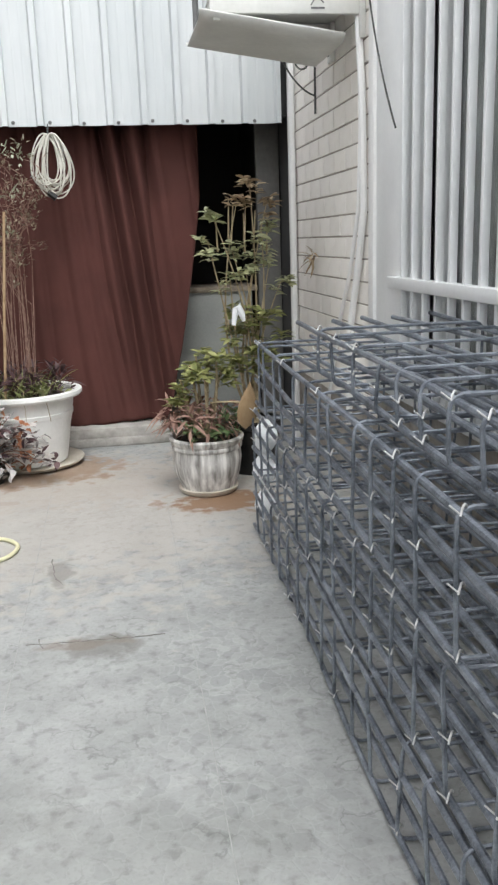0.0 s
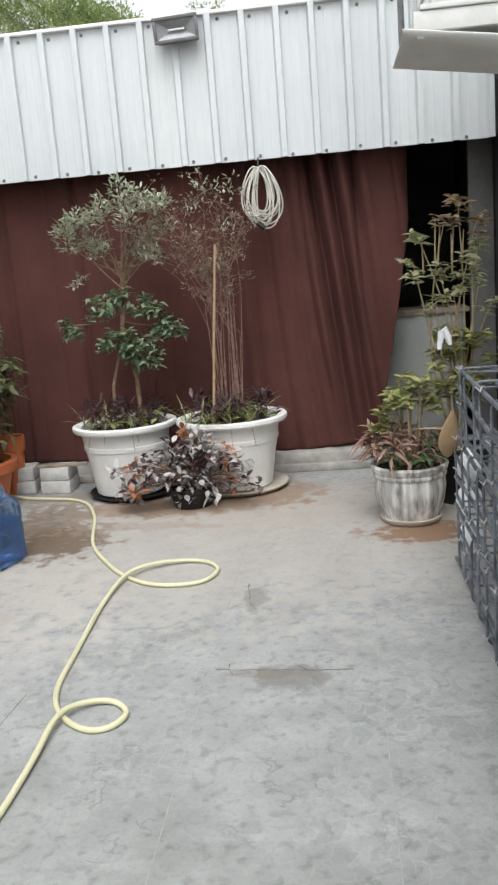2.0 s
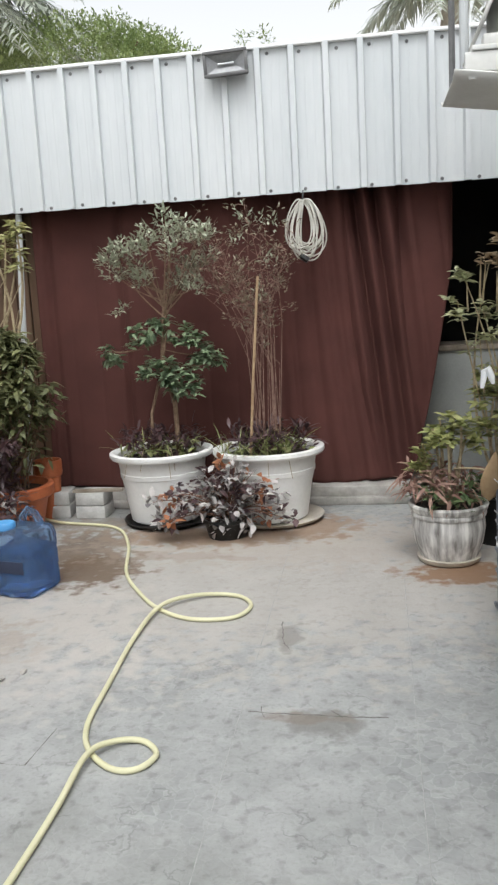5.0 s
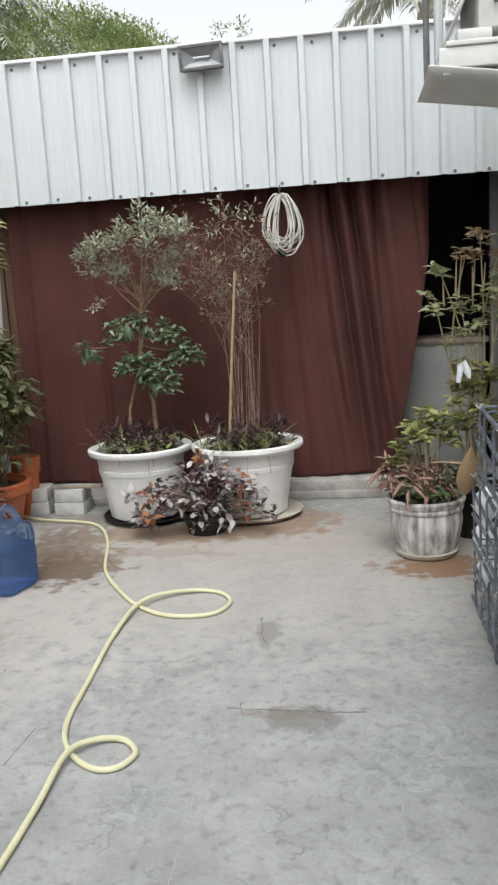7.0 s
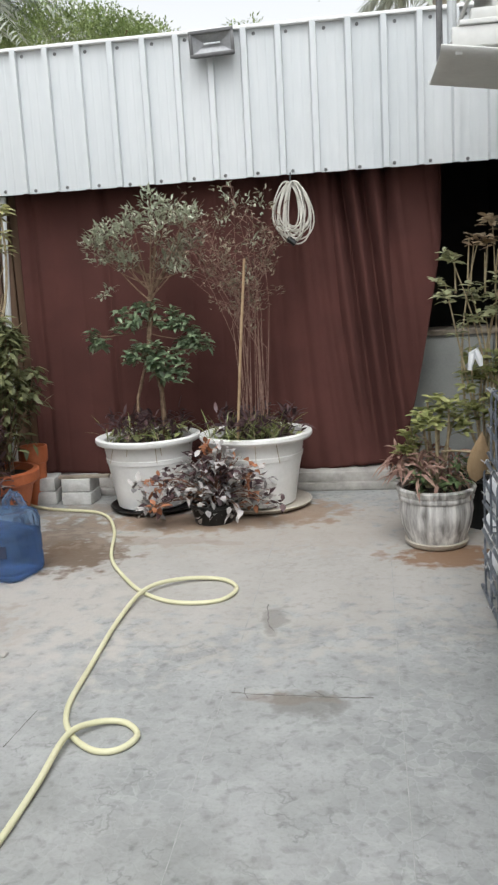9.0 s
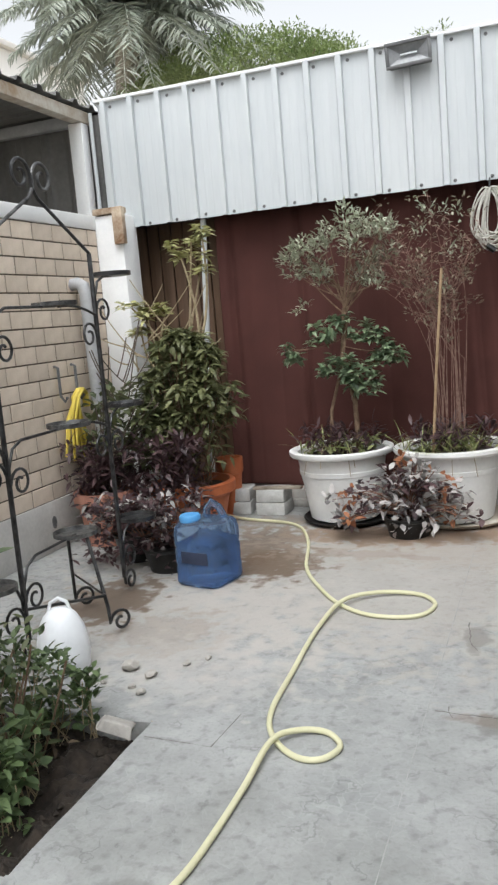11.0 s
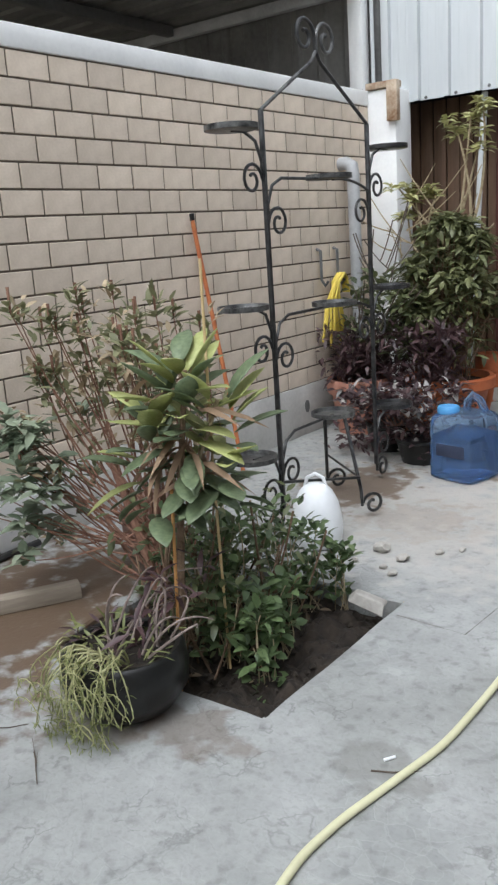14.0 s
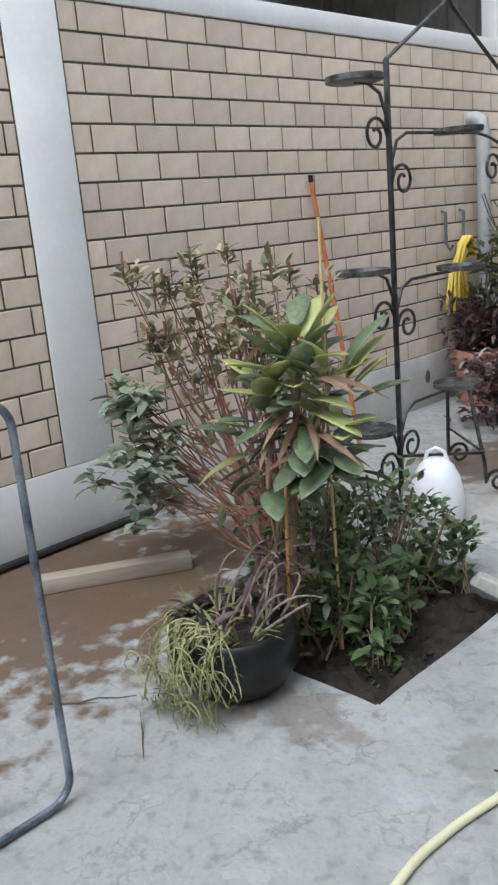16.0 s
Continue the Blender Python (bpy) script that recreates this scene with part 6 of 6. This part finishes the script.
        for q in pts[6:]:
            tgt = h if rnd(0, 1) < 0.6 else d
            tuft(tgt, q + Vector((rnd(-0.03, 0.03), rnd(-0.03, 0.03), 0.02)), (0.045, 0.045, 0.045), 5, 0.055, 0.022, 0.3, (-0.2, 1.4))
        rosette(big if u < -0.4 else h, e, 12, 0.085 if u < -0.4 else 0.055, 0.032 if u < -0.4 else 0.02, 0.6, 0.3)
        if u > -0.5:
            g.tube([e, e + Vector((0, 0, rnd(0.03, 0.09)))], [0.004, 0.006], 5)
    for i in range(26):
        e = Vector((rnd(-1.95, -1.56), rnd(1.75, 1.95), rnd(0.2, 0.72)))
        g.tube(arc(base + Vector((0, 0, rnd(0.1, 0.4))), e, rnd(0.0, 0.06), 8), [0.005 - 0.0004 * k for k in range(9)], 5)
        rosette(big, e, 12, 0.09, 0.035, 0.3, 0.5)
    part("branchwork", g, TWIG, t)
    part("foliage", h, leafy("dull_olive_leaf", (0.11, 0.115, 0.05), (0.31, 0.31, 0.17)), t)
    part("foliage", big, leafy("grey_green_rosette", (0.06, 0.09, 0.05), (0.36, 0.41, 0.3)), t, "larger grey-green leaf rosettes")
    part("foliage", d, G_DRY, t, "dry brown seed heads and leaves")
    # low herbs
    spots = ((-0.9, 2.4, 0.12, 0.09), (-0.99, 2.38, 0.15, 0.1), (-0.8, 2.44, 0.1, 0.05), (-1.06, 2.42, 0.18, 0.1), (-1.1, 2.05, 0.3, 0.14), (-1.05, 2.2, 0.2, 0.12), (-0.8, 2.05, 0.05, 0.07), (-0.76, 1.9, 0.02, 0.05), (-0.92, 1.92, 0.06, 0.06), (-1.0, 1.98, 0.3, 0.1), (-1.15, 2.12, 0.3, 0.12))
    for x, y, z, r in spots:
        t = thing("herb", "leafy green herb growing in the planting bed", "plant", group="herbs in the bed")
        g, h = Geo(), Geo()
        for _ in range(8):
            a, q = rnd(0, math.tau), r * math.sqrt(rnd(0, 1))
            e = Vector((x + q * math.cos(a), y + q * math.sin(a), z + rnd(-0.12, 0.15)))
            g.tube(arc((x + rnd(-0.03, 0.03), y + rnd(-0.03, 0.03), -0.06), e, 0.0, 8, (rnd(-0.03, 0.03), rnd(-0.03, 0.03), 0)), 0.002, 4)
            tuft(h, e, (0.045, 0.045, 0.04), 11, 0.045 if z > 0.08 else 0.058, 0.028 if z > 0.08 else 0.036, 0.4, (-0.1, 1.2))
            tuft(h, (e + Vector((x, y, -0.05))) / 2 if z > 0.15 else e, (0.05, 0.05, z * 0.4 + 0.02), 3, 0.05, 0.028, 0.4, (-0.1, 1))
        part("branchwork", g, PALE_STEM, t)
        part("foliage", h, G_MID, t)
    g = Geo()
    for _ in range(170):
        x, y, q = rnd(-1.44, -0.61), rnd(1.68, 2.48), rnd(0.006, 0.02)
        m = len(g.v)
        z = -0.07 + 0.4 * q
        g.v += [Vector((x + q * rnd(0.7, 1.2) * a, y + q * rnd(0.7, 1.2) * b, z + q * rnd(0.6, 1.0) * c)) for a, b, c in ((1, 0, 0), (0, 1, 0), (-1, 0, 0), (0, -1, 0), (0, 0, 1), (0, 0, -1))]
        g.f += [[m + i, m + (i + 1) % 4, m + 4] for i in range(4)] + [[m + (i + 1) % 4, m + i, m + 5] for i in range(4)]
    solo("clods", g, SOIL, "small dark clods of soil strewn over the bed", "soil", kind="stuff")
    t = thing("undergrowth", "tangled dark stems and leaf litter in the bed", "undergrowth", kind="stuff")
    g = Geo()
    for _ in range(45):
        x, y = rnd(-1.42, -0.85), rnd(1.7, 2.45)
        tuft(g, (x, y, rnd(-0.05, 0.02)), (0.05, 0.05, 0.02), 5, 0.055, 0.02, 0.4, (-0.3, 0.8))
    part("litter", g, leafy("dark_litter", (0.05, 0.035, 0.022), (0.16, 0.12, 0.08), 0.9), t)
    g = Geo()
    for _ in range(95):
        x, y = rnd(-1.24, -0.88), rnd(1.78, 2.3)
        tuft(g, (x, y, rnd(0.0, 0.5) * rnd(0.5, 1)), (0.07, 0.07, 0.06), 5, 0.05, 0.024, 0.4, (-0.6, 0.9))
    part("foliage", g, G_DARK, t)
    g = Geo()
    for _ in range(40):
        x, y = rnd(-1.25, -0.88), rnd(1.72, 2.3)
        g.tube(arc((x, y, -0.06), (x + rnd(-0.2, 0.2), y + rnd(-0.15, 0.15), rnd(0.1, 0.5)), rnd(-0.03, 0.03)), 0.004, 4)
    part("branchwork", g, BARK, t)


ORANGE_CANE = material("orange_brown_cane", (0.42, 0.2, 0.06), (0.56, 0.3, 0.1), 20, 0.6)
bed_plants()


def clay_jar():
    j = thing("clay_jar", "rounded reddish brown clay jar by the white plinth", "jar")
    part("body", Geo().lathe([(0.085, 0.0), (0.115, 0.03), (0.135, 0.1), (0.135, 0.17), (0.11, 0.23), (0.075, 0.255), (0.062, 0.262), (0.057, 0.25)], (-1.76, 2.47, 0), 32, 0.015), JAR_CLAY, j)
    part("soil", Geo().lathe([(0.056, 0.245), (0.01, 0.25)], (-1.76, 2.47, 0), 14), SOIL, j)


JAR_CLAY = material("weathered_jar_clay", (0.2, 0.12, 0.095), (0.34, 0.235, 0.195), 7, 0.8, 0, 0.3, 50)
clay_jar()


def rubble():
    for x, y, r in ((-0.66, 2.4, 0.055), (-0.87, 2.9, 0.04), (-0.75, 2.85, 0.028), (-0.72, 2.7, 0.022), (-0.78, 2.74, 0.018), (-0.65, 2.98, 0.02), (-0.92, 2.76, 0.015), (-0.58, 3.05, 0.016)):
        bm = bmesh.new()
        if r > 0.05:
            bmesh.ops.create_cube(bm, size=1.5 * r)
            bmesh.ops.bevel(bm, geom=bm.edges[:], offset=0.2 * r, segments=2, affect="EDGES", profile=0.5)
            for v in bm.verts:
                v.co.x *= 1.5
        else:
            bmesh.ops.create_icosphere(bm, subdivisions=2, radius=r)
        for v in bm.verts:
            v.co *= 1 + 0.35 * noise.noise(v.co / r * 1.4 + Vector((x * 9, y * 9, 0)))
            v.co.z *= 0.6
        me = bpy.data.meshes.new("stone")
        bm.to_mesh(me)
        bm.free()
        me.materials.append(STONE)
        ob = tagged(new("stone", me), "pale broken stone lying on the yard floor", "stone", group="loose rubble")
        ob.matrix_basis = pose(x, y, r * 0.5, 10, 20 if r < 0.05 else -24, 40 + 300 * x)
    solo("cigarette_end", Geo().tube([(-0.2, 1.645, 0.005), (-0.182, 1.672, 0.005)], 0.004, 8), MILKY, "white paper end lying on the floor", "litter")


rubble()


# bricks of both walls
courses(WALL_LEFT, XL, 2.105, 5.515, 0.336, 2.14, 0.2278, 0.1128, BRICK)
courses(WALL_LEFT, XL, 0.9, 1.855, 0.336, 2.14, 0.2278, 0.1128, BRICK, first=(0.11, 0.22))
courses(WALL_RIGHT, XR, 3.805, 5.595, 0.5, 3.2, 0.2278, 0.1128, PALE_BRICK, face=-1)
